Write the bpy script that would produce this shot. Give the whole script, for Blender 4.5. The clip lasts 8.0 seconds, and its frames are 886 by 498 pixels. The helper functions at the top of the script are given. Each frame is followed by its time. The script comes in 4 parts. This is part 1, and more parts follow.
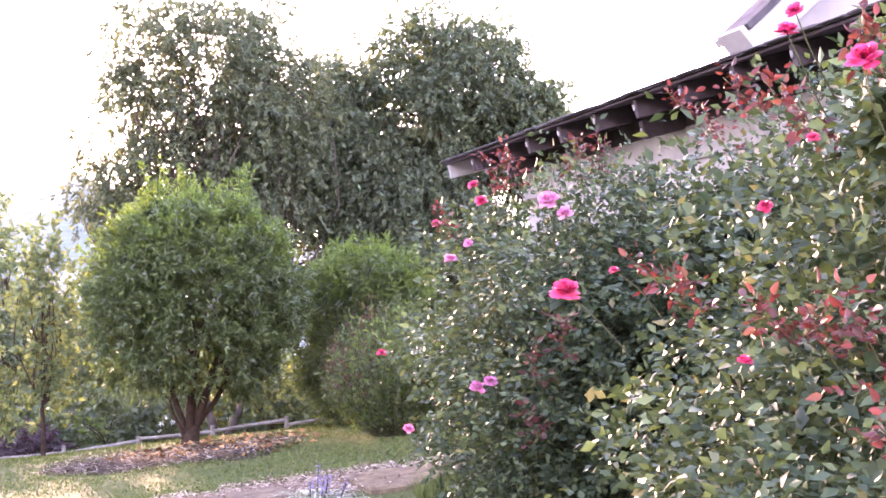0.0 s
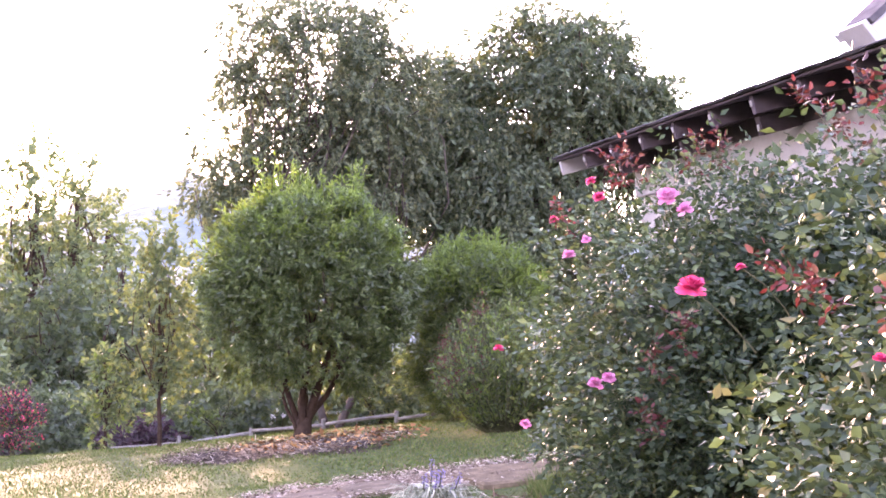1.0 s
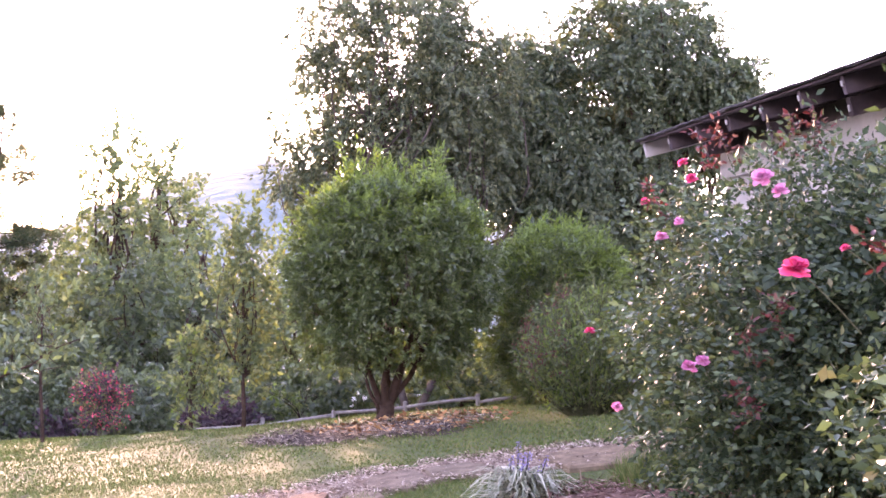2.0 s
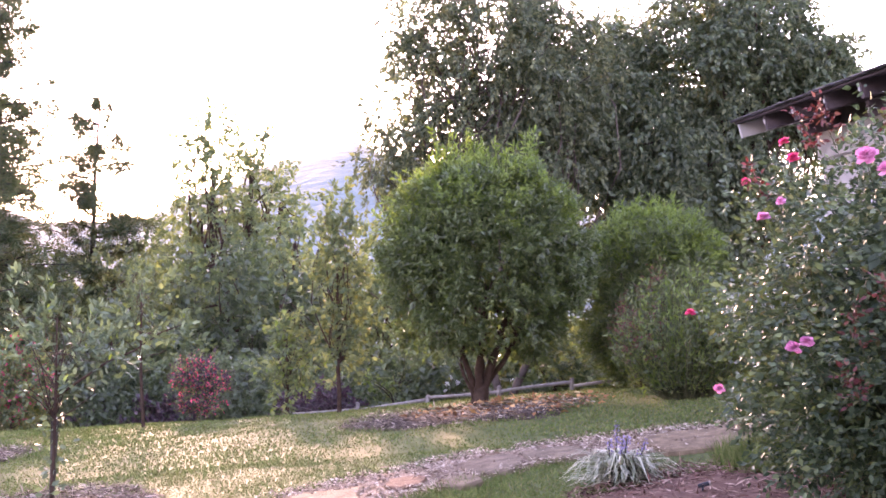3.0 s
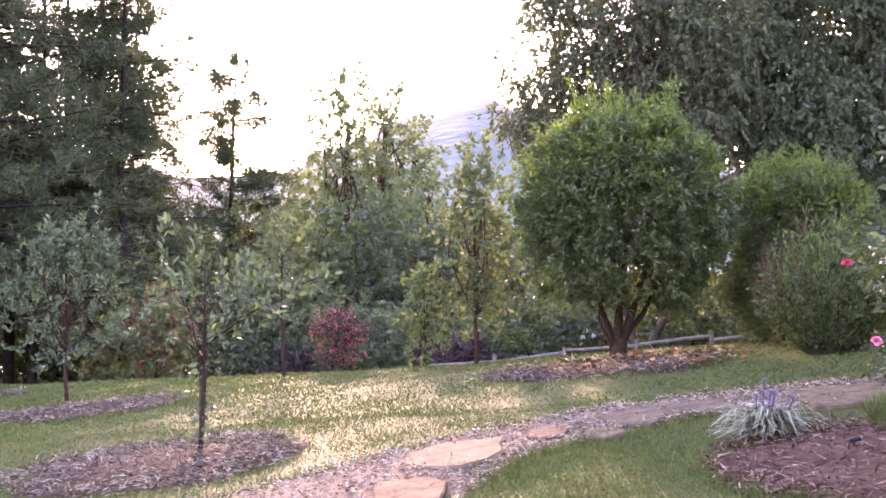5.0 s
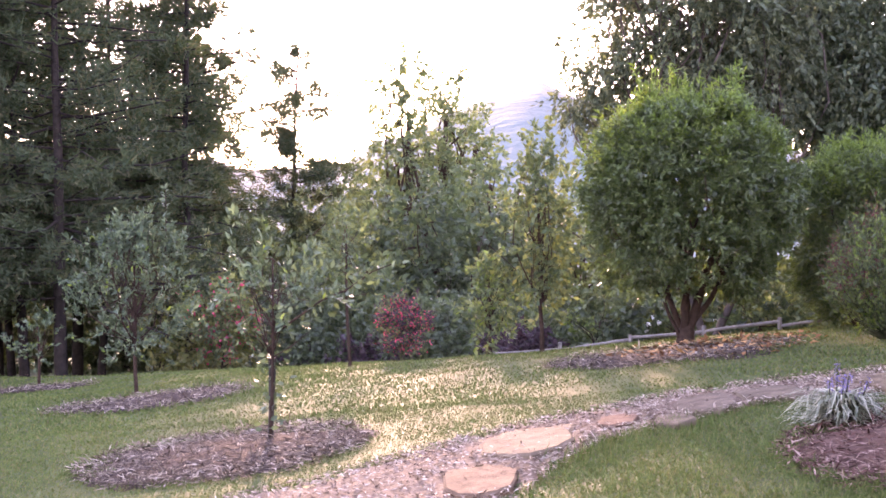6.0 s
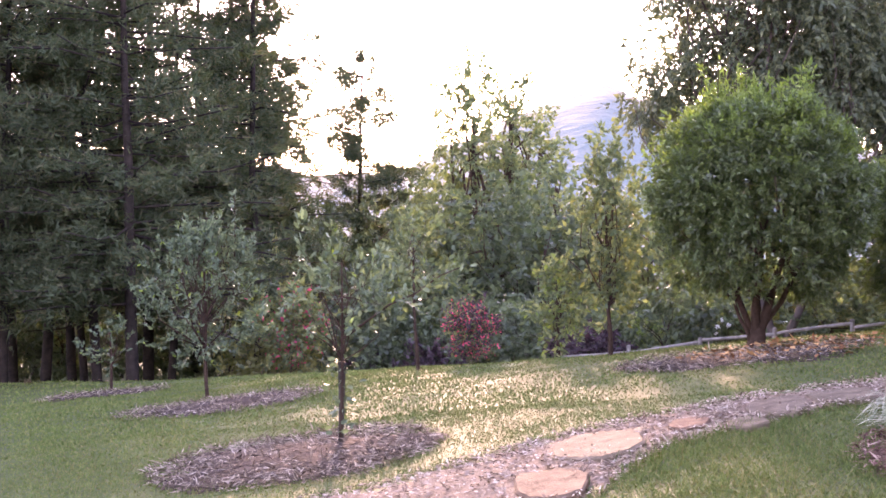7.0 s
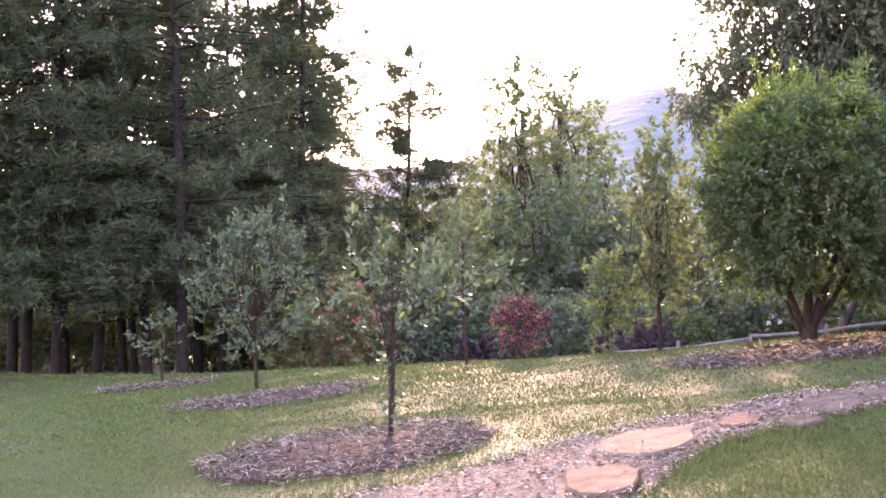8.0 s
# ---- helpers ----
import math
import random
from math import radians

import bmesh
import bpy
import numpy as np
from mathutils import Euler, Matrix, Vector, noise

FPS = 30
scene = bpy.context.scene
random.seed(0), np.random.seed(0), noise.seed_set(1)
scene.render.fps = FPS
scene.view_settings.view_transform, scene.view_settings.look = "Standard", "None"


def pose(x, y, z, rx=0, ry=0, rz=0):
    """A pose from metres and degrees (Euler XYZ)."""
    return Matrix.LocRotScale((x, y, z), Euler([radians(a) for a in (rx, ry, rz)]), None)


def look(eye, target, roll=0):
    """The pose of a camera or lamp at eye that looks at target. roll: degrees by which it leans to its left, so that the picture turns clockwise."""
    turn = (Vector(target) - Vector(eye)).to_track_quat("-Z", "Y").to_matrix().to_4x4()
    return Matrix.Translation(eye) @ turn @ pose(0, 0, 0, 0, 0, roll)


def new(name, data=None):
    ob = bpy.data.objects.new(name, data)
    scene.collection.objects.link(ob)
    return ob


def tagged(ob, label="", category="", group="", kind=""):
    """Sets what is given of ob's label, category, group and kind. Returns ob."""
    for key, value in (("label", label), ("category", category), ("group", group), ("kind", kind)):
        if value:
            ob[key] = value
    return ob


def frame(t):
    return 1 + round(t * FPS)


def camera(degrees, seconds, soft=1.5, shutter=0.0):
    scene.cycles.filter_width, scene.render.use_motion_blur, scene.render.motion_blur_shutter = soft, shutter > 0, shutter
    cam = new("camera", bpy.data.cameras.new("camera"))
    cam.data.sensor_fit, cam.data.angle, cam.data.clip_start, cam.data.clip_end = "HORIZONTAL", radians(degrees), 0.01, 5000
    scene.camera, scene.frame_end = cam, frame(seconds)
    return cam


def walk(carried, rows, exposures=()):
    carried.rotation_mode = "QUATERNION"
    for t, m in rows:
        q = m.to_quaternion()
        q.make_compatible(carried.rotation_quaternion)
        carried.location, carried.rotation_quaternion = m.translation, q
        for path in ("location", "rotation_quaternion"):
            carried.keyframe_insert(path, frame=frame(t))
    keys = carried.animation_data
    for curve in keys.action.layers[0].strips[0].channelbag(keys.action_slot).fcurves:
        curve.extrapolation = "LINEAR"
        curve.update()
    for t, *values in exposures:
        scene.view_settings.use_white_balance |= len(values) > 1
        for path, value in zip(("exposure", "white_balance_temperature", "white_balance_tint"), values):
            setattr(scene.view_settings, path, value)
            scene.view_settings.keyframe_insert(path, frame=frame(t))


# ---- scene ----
cam = camera(36.0, 8.0, soft=1.65)
PATH = [
    (0.0, pose(-0.000, -0.000, 1.550, 93.70, 0.00, 0.00)),
    (0.5, pose(-0.017, -0.008, 1.545, 93.42, 0.02, 1.98)),
    (1.0, pose(-0.051, -0.025, 1.544, 93.54, -0.61, 4.39)),
    (2.5, pose(-0.135, -0.030, 1.532, 92.45, -0.49, 9.17)),
    (3.0, pose(-0.152, -0.044, 1.527, 92.18, -0.30, 11.31)),
    (3.5, pose(-0.166, -0.036, 1.516, 91.36, -0.09, 13.17)),
    (4.0, pose(-0.176, -0.038, 1.513, 91.05, -0.12, 14.46)),
    (5.5, pose(-0.252, -0.042, 1.500, 89.88, -0.33, 18.03)),
    (6.0, pose(-0.265, -0.042, 1.499, 89.76, 0.20, 19.34)),
    (6.5, pose(-0.275, -0.049, 1.498, 89.97, 0.55, 20.65)),
    (7.0, pose(-0.284, -0.049, 1.494, 89.95, 0.63, 22.08)),
    (7.5, pose(-0.287, -0.048, 1.498, 89.97, 0.84, 23.32)),
    (8.0, pose(-0.302, -0.051, 1.497, 89.73, 0.42, 24.08)),
]
walk(cam, PATH, exposures=[(0.0, 4.78, 7300, 62), (2.5, 4.25, 7200, 64), (5.5, 4.14, 7200, 62), (8.0, 4.12, 7200, 62)])

# ---- light ----
SUN_AZ, SUN_EL = -23.0, 13.0
world = bpy.data.worlds.new("world")
scene.world = world
world.use_nodes = True
wn = world.node_tree
sky = wn.nodes.new("ShaderNodeTexSky")
sky.sky_type = "NISHITA"
sky.sun_disc = False
sky.sun_elevation, sky.sun_rotation = radians(SUN_EL), radians(SUN_AZ)
sky.air_density, sky.dust_density, sky.ozone_density = 1.0, 0.4, 1.0
wn.nodes["Background"].inputs[1].default_value = 0.15
wn.links.new(sky.outputs[0], wn.nodes["Background"].inputs[0])
sun = new("sun", bpy.data.lights.new("sun", "SUN"))
sun.data.energy, sun.data.angle, sun.data.color = 1.0, radians(2.5), (1.0, 0.83, 0.54)
SD = Vector((math.sin(radians(SUN_AZ)) * math.cos(radians(SUN_EL)), math.cos(radians(SUN_AZ)) * math.cos(radians(SUN_EL)), math.sin(radians(SUN_EL))))
sun.matrix_world = look(SD * 50, (0, 0, 0))

rng = np.random.default_rng(7)


# ---- materials ----
def mat(name):
    m = bpy.data.materials.new(name)
    m.use_nodes = True
    nt = m.node_tree
    return m, nt, nt.nodes["Principled BSDF"], nt.nodes["Material Output"]


def ramp(nt, fac, stops):
    r = nt.nodes.new("ShaderNodeValToRGB")
    while len(r.color_ramp.elements) < len(stops):
        r.color_ramp.elements.new(0.5)
    for e, (p, c) in zip(r.color_ramp.elements, stops):
        e.position, e.color = p, (*c, 1)
    nt.links.new(fac, r.inputs[0])
    return r.outputs[0]


def noise_tex(nt, scale, detail=4, rough=0.6):
    co = nt.nodes.new("ShaderNodeTexCoord")
    n = nt.nodes.new("ShaderNodeTexNoise")
    n.inputs["Scale"].default_value, n.inputs["Detail"].default_value, n.inputs["Roughness"].default_value = scale, detail, rough
    nt.links.new(co.outputs["Object"], n.inputs["Vector"])
    return n.outputs["Fac"]


def bump(nt, bsdf, fac, strength, dist=0.01):
    b = nt.nodes.new("ShaderNodeBump")
    b.inputs["Strength"].default_value, b.inputs["Distance"].default_value = strength, dist
    nt.links.new(fac, b.inputs["Height"])
    nt.links.new(b.outputs[0], bsdf.inputs["Normal"])


def leaf_mat(name, stops, trans=0.4, rough=0.45, tint=(1.4, 1.4, 0.6), spec=0.5):
    """Thin leaf: gloss on top and light that passes through; colour differs from leaf to leaf."""
    m, nt, b, out = mat(name)
    g = nt.nodes.new("ShaderNodeNewGeometry")
    stops = [(p, tuple(0.93 * v + 0.07 * k * (0.3 * c[0] + 0.6 * c[1] + 0.1 * c[2]) for v, k in zip(c, (1.15, 1.0, 0.95)))) for p, c in stops]  # each colour muted with 7 % of its own warm grey
    col = ramp(nt, g.outputs["Random Per Island"], stops)
    nt.links.new(col, b.inputs["Base Color"])
    b.inputs["Roughness"].default_value = rough
    b.inputs["Specular IOR Level"].default_value = spec
    t = nt.nodes.new("ShaderNodeBsdfTranslucent")
    mul = nt.nodes.new("ShaderNodeMix")
    mul.data_type, mul.blend_type = "RGBA", "MULTIPLY"
    mul.inputs["Factor"].default_value = 1
    mul.inputs["B"].default_value = (*tint, 1)
    nt.links.new(col, mul.inputs["A"])
    nt.links.new(mul.outputs["Result"], t.inputs[0])
    mx = nt.nodes.new("ShaderNodeMixShader")
    mx.inputs[0].default_value = trans
    nt.links.new(b.outputs[0], mx.inputs[1])
    nt.links.new(t.outputs[0], mx.inputs[2])
    nt.links.new(mx.outputs[0], out.inputs[0])
    return m


def plain(name, c1, c2, scale, rough=0.8, relief=0.5, dist=0.01):
    m, nt, b, out = mat(name)
    f = noise_tex(nt, scale)
    f2 = noise_tex(nt, scale * 0.13, 3)
    mx = nt.nodes.new("ShaderNodeMath")
    mx.operation = "MULTIPLY_ADD"
    mx.inputs[1].default_value = 0.55
    nt.links.new(f, mx.inputs[0])
    ml = nt.nodes.new("ShaderNodeMath")
    ml.operation = "MULTIPLY"
    ml.inputs[1].default_value = 0.45
    nt.links.new(f2, ml.inputs[0])
    nt.links.new(ml.outputs[0], mx.inputs[2])
    nt.links.new(ramp(nt, mx.outputs[0], [(0.32, c1), (0.68, c2)]), b.inputs["Base Color"])
    b.inputs["Roughness"].default_value = rough
    b.inputs["Specular IOR Level"].default_value = 0.06
    bump(nt, b, f, relief, dist)
    return m


M_SOIL = plain("lawn_soil", (0.030, 0.043, 0.012), (0.058, 0.070, 0.022), 3.0)
# blue-grey tone and a faint glow stand in for haze over the hill
M_HILL = plain("hazed_far_woods", (0.058, 0.085, 0.084), (0.085, 0.118, 0.115), 0.05, 1.0, 1.0, 4.0)
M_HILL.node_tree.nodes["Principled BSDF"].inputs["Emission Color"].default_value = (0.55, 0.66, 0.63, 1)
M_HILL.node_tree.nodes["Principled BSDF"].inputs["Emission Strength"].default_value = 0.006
# base colour kept extra dark: it includes the shade under the crowns
M_BARK = plain("bark", (0.018, 0.010, 0.007), (0.056, 0.035, 0.025), 18, 0.9, 0.9, 0.02)
M_PINEBARK = plain("pine_bark", (0.010, 0.008, 0.007), (0.036, 0.027, 0.023), 9, 0.9, 1.0, 0.03)
M_PALEBARK = plain("pale_bark", (0.03, 0.022, 0.018), (0.095, 0.072, 0.06), 14, 0.9, 0.8, 0.02)
M_STEM = plain("green_stem", (0.03, 0.034, 0.016), (0.075, 0.07, 0.034), 30, 0.7)
M_MULCH = plain("mulch_ground", (0.016, 0.010, 0.008), (0.06, 0.040, 0.032), 25, 0.95, 1.0, 0.03)
M_STRAW = plain("pine_straw", (0.045, 0.024, 0.017), (0.12, 0.066, 0.046), 12, 0.95, 1.0, 0.03)
M_GRAVEL = plain("path_litter", (0.07, 0.045, 0.03), (0.22, 0.155, 0.105), 30, 0.95, 1.0, 0.02)
M_FENCE = plain("weathered_fence_wood", (0.09, 0.08, 0.075), (0.24, 0.22, 0.21), 14, 0.85, 0.6)
M_WALL = plain("painted_board", (0.27, 0.235, 0.225), (0.34, 0.30, 0.285), 6, 0.6, 0.1)
M_DARKWOOD = plain("dark_eave_wood", (0.045, 0.032, 0.036), (0.09, 0.066, 0.072), 10, 0.7, 0.3)
M_TRIM = plain("pale_trim_paint", (0.26, 0.225, 0.22), (0.34, 0.30, 0.29), 9, 0.5, 0.15)
M_ROOF = plain("roof_shingle", (0.035, 0.03, 0.032), (0.10, 0.085, 0.085), 8, 0.9, 0.8)
M_STAKE = plain("stake_wood", (0.16, 0.13, 0.11), (0.34, 0.29, 0.25), 20, 0.8)
M_GUARD = plain("bark_wrap", (0.018, 0.015, 0.012), (0.065, 0.057, 0.048), 22, 0.8)
M_BLACK = plain("black_plastic", (0.012, 0.012, 0.014), (0.03, 0.03, 0.035), 20, 0.4)


def island_mat(name, stops, rough=0.9):
    m, nt, b, out = mat(name)
    g = nt.nodes.new("ShaderNodeNewGeometry")
    nt.links.new(ramp(nt, g.outputs["Random Per Island"], stops), b.inputs["Base Color"])
    b.inputs["Roughness"].default_value = rough
    b.inputs["Specular IOR Level"].default_value = 0.04
    return m


M_CHIP = island_mat("wood_chip", [(0, (0.03, 0.020, 0.014)), (0.45, (0.10, 0.072, 0.052)), (0.8, (0.20, 0.155, 0.115)), (1, (0.36, 0.30, 0.235))])
M_CHIPPALE = island_mat("pale_chip", [(0, (0.08, 0.052, 0.037)), (0.5, (0.235, 0.17, 0.122)), (1, (0.44, 0.36, 0.275))])
M_CHIPRED = island_mat("red_chip", [(0, (0.035, 0.016, 0.012)), (0.55, (0.12, 0.058, 0.043)), (1, (0.32, 0.22, 0.17))])
M_FALLEN = island_mat("fallen_leaf", [(0, (0.09, 0.04, 0.02)), (0.6, (0.25, 0.12, 0.05)), (1, (0.42, 0.24, 0.10))])
M_GRASS = leaf_mat("grass_blade", [(0, (0.044, 0.074, 0.018)), (0.5, (0.074, 0.108, 0.028)), (0.85, (0.115, 0.135, 0.042)), (1, (0.14, 0.128, 0.055))], 0.10, 0.8, (1.35, 1.35, 0.6), 0.02)
M_GRASSDRY = leaf_mat("dry_grass_blade", [(0, (0.085, 0.090, 0.030)), (0.5, (0.12, 0.112, 0.045)), (1, (0.14, 0.12, 0.06))], 0.08, 0.8, (1.25, 1.2, 0.7), 0.02)
M_ROSELEAF = leaf_mat("rose_leaf", [(0, (0.018, 0.034, 0.018)), (0.6, (0.042, 0.066, 0.034)), (0.95, (0.085, 0.115, 0.045)), (1, (0.12, 0.10, 0.045))], 0.20, 0.5, (1.2, 1.3, 0.7), 0.16)
M_ROSERED = leaf_mat("young_rose_leaf", [(0, (0.050, 0.018, 0.016)), (0.6, (0.105, 0.025, 0.023)), (1, (0.12, 0.06, 0.034))], 0.28, 0.5, (1.3, 0.8, 0.7), 0.2)
M_PETAL = leaf_mat("pink_petal", [(0, (0.40, 0.012, 0.06)), (1, (0.68, 0.045, 0.15))], 0.35, 0.6, (1.2, 1.0, 1.1))
M_PETALPALE = leaf_mat("pale_pink_petal", [(0, (0.46, 0.10, 0.22)), (1, (0.66, 0.25, 0.38))], 0.35, 0.6, (1.1, 1.0, 1.1))
M_ROUND = leaf_mat("willowy_leaf", [(0, (0.034, 0.058, 0.018)), (0.6, (0.060, 0.092, 0.028)), (1, (0.10, 0.135, 0.04))], 0.40, 0.4, (1.2, 1.35, 0.6))
# for young leaves, and for crown tops coloured as if sunlit
M_BRIGHT = leaf_mat("young_and_lit_leaf", [(0, (0.06, 0.105, 0.02)), (1, (0.13, 0.18, 0.04))], 0.42, 0.5, (1.3, 1.4, 0.6), 0.25)
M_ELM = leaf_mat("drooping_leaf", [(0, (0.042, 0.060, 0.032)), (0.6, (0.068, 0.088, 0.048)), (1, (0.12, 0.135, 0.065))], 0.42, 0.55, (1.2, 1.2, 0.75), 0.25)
# greens lightened to carry the haze over the distant woods
M_WOOD = leaf_mat("woodland_leaf", [(0, (0.055, 0.085, 0.042)), (0.6, (0.09, 0.12, 0.058)), (1, (0.14, 0.16, 0.065))], 0.42, 0.6, (1.2, 1.25, 0.65), 0.2)
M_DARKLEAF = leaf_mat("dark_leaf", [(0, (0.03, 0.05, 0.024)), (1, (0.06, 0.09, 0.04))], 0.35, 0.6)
M_NEEDLE = leaf_mat("pine_needle", [(0, (0.030, 0.046, 0.024)), (0.7, (0.046, 0.064, 0.033)), (1, (0.075, 0.07, 0.038))], 0.25, 0.8, spec=0.06)
M_APPLE = leaf_mat("fruit_tree_leaf", [(0, (0.04, 0.062, 0.035)), (0.7, (0.065, 0.095, 0.055)), (1, (0.11, 0.145, 0.075))], 0.25, 0.5, (1.2, 1.3, 0.7), 0.15)
M_YELLOW = leaf_mat("yellow_green_leaf", [(0, (0.07, 0.09, 0.02)), (1, (0.15, 0.15, 0.04))], 0.35, 0.5)
M_CRIMSON = leaf_mat("crimson_bloom", [(0, (0.30, 0.03, 0.05)), (1, (0.55, 0.06, 0.12))], 0.35, 0.6, (1.3, 1.0, 1.0))
M_PURPLE = leaf_mat("purple_leaf", [(0, (0.018, 0.009, 0.013)), (1, (0.05, 0.022, 0.03))], 0.25, 0.6, (1.3, 1.0, 1.0))
M_STRIPE = leaf_mat("striped_strap_leaf", [(0, (0.06, 0.09, 0.035)), (0.6, (0.20, 0.21, 0.12)), (1, (0.48, 0.46, 0.33))], 0.3, 0.6, (1.1, 1.1, 0.9))
M_LILAC = leaf_mat("lilac_flower", [(0, (0.13, 0.10, 0.20)), (1, (0.24, 0.20, 0.32))], 0.3, 0.6, (1.1, 1.0, 1.1))
M_WHITE = leaf_mat("white_petal", [(0, (0.7, 0.7, 0.66)), (1, (0.8, 0.8, 0.78))], 0.3, 0.6, (1.0, 1.0, 1.0))


def stone_mat():
    m, nt, b, out = mat("flagstone")
    oi = nt.nodes.new("ShaderNodeObjectInfo")
    f = noise_tex(nt, 9, 9, 0.72)
    base = ramp(nt, oi.outputs["Random"], [(0, (0.12, 0.062, 0.044)), (0.35, (0.155, 0.115, 0.072)), (0.7, (0.125, 0.096, 0.068)), (1, (0.17, 0.135, 0.074))])
    mx = nt.nodes.new("ShaderNodeMix")
    mx.data_type, mx.blend_type = "RGBA", "MULTIPLY"
    mx.inputs["Factor"].default_value = 0.8
    nt.links.new(base, mx.inputs["A"])
    nt.links.new(ramp(nt, f, [(0.34, (0.42, 0.38, 0.36)), (0.5, (0.85, 0.82, 0.8)), (0.62, (1.25, 1.2, 1.15))]), mx.inputs["B"])
    nt.links.new(mx.outputs["Result"], b.inputs["Base Color"])
    b.inputs["Roughness"].default_value = 0.85
    b.inputs["Specular IOR Level"].default_value = 0.02
    bump(nt, b, f, 0.8, 0.02)
    return m


M_STONE = stone_mat()


# ---- mesh helpers ----
JOINED = ("crown", "foliage", "contrast_foliage", "young_growth", "branchwork", "cane_framework", "needle_crown", "leaf_flush", "sucker_growth", "flower_head", "leaf_tuft")


def tri_mesh(name, V, F):
    """A mesh from an array of points and an array of triangles."""
    me = bpy.data.meshes.new(name)
    V = np.ascontiguousarray(V, dtype=np.float32)
    F = np.ascontiguousarray(F, dtype=np.int32)
    me.vertices.add(len(V))
    me.vertices.foreach_set("co", V.ravel())
    me.loops.add(F.size)
    me.loops.foreach_set("vertex_index", F.ravel())
    me.polygons.add(len(F))
    me.polygons.foreach_set("loop_start", np.arange(0, F.size, 3, dtype=np.int32))
    me.update(calc_edges=True)
    return me


def mesh_part(name, V, F, material, parent=None, label="", smooth=False):
    me = tri_mesh(name, V, F)
    me.materials.append(material)
    if smooth:
        me.polygons.foreach_set("use_smooth", np.ones(len(F), dtype=bool))
    ob = new(name, me)
    if parent:
        ob.parent = parent
    if label:
        ob["label"] = label
    if name in JOINED:
        ob["kind"] = "stuff"
    return ob


def part(name, bm, material, parent=None, label=""):
    me = bpy.data.meshes.new(name)
    bm.to_mesh(me)
    bm.free()
    me.materials.append(material)
    ob = new(name, me)
    if parent:
        ob.parent = parent
    if label:
        ob["label"] = label
    return ob


def thing(name, x, y, z, label, category, group="", kind=""):
    """An empty at a thing's foot, for its parts."""
    ob = new(name)
    ob.location = (x, y, z)
    return tagged(ob, label, category, group, kind)


def unit(a):
    return a / np.maximum(np.linalg.norm(a, axis=1, keepdims=True), 1e-9)


LEAF_KITE = (np.array([(0, 0, 0), (0.5, 0.45, 0.12), (-0.5, 0.45, 0.12), (0, 1, 0)]), np.array([(0, 1, 3), (0, 3, 2)]))
LEAF_FULL = (np.array([(0, 0, 0), (0.42, 0.28, 0.10), (0.44, 0.62, 0.10), (0, 1, -0.12), (-0.44, 0.62, 0.10), (-0.42, 0.28, 0.10), (0, 0.28, 0), (0, 0.62, -0.02)]),
             np.array([(0, 1, 6), (6, 1, 2), (6, 2, 7), (7, 2, 3), (0, 6, 5), (6, 4, 5), (6, 7, 4), (7, 3, 4)]))
LEAF_MID = (np.array([(0, 0, 0), (0.42, 0.28, 0.14), (0.34, 0.64, 0.10), (0, 1, -0.14), (-0.34, 0.64, 0.10), (-0.42, 0.28, 0.14), (0, 0.45, -0.04)]),
            np.array([(0, 1, 6), (6, 1, 2), (6, 2, 3), (6, 3, 4), (6, 4, 5), (0, 6, 5)]))
LEAF_FOLD = (np.array([(0, 0, 0), (0.46, 0.42, 0.13), (-0.46, 0.42, 0.13), (0, 1, -0.14), (0, 0.45, -0.05)]), np.array([(0, 1, 4), (4, 1, 3), (0, 4, 2), (4, 3, 2)]))
BLADE = (np.array([(0.5, 0, 0), (-0.5, 0, 0), (0, 1, 0)]), np.array([(0, 1, 2)]))


def leaves(P, D, length, width, shape=LEAF_KITE, up=0.5):
    """Leaves at P that point along D; up tells how far their faces turn to the sky."""
    n = len(P)
    D = unit(D)
    U = rng.normal(size=(n, 3)) * (1 - up) + np.array([0, 0, 1.0]) * up
    X = unit(np.cross(D, U))
    Z = np.cross(X, D)
    L = np.broadcast_to(length, (n,))[:, None]
    W = np.broadcast_to(width, (n,))[:, None]
    S, T = shape
    V = P[:, None, :] + S[None, :, 0:1] * (X * W)[:, None, :] + S[None, :, 1:2] * (D * L)[:, None, :] + S[None, :, 2:3] * (Z * W)[:, None, :]
    F = T[None] + (np.arange(n) * len(S))[:, None, None]
    return V.reshape(-1, 3), F.reshape(-1, 3)


def tubes(lines, sides=6):
    """Tapered tubes: each line is a list of (point, radius)."""
    Vs, Fs, base = [], [], 0
    ang = np.linspace(0, 2 * math.pi, sides, endpoint=False)
    for line in lines:
        P = np.array([p for p, r in line], dtype=float)
        Rr = np.array([r for p, r in line], dtype=float)
        T = unit(np.gradient(P, axis=0))
        ref = np.where(np.abs(T[:, 2:3]) > 0.9, np.array([[1.0, 0, 0]]), np.array([[0, 0, 1.0]]))
        A = unit(np.cross(T, ref))
        B = np.cross(T, A)
        ring = P[:, None] + (A[:, None] * np.cos(ang)[None, :, None] + B[:, None] * np.sin(ang)[None, :, None]) * Rr[:, None, None]
        Vs.append(ring.reshape(-1, 3))
        m = len(P)
        for i in range(m - 1):
            for k in range(sides):
                a, b = base + i * sides + k, base + i * sides + (k + 1) % sides
                Fs += [(a, b, b + sides), (a, b + sides, a + sides)]
        e = base + (m - 1) * sides
        Fs += [(e, e + k, e + k + 1) for k in range(1, sides - 1)]
        base += m * sides
    return np.concatenate(Vs), np.array(Fs)


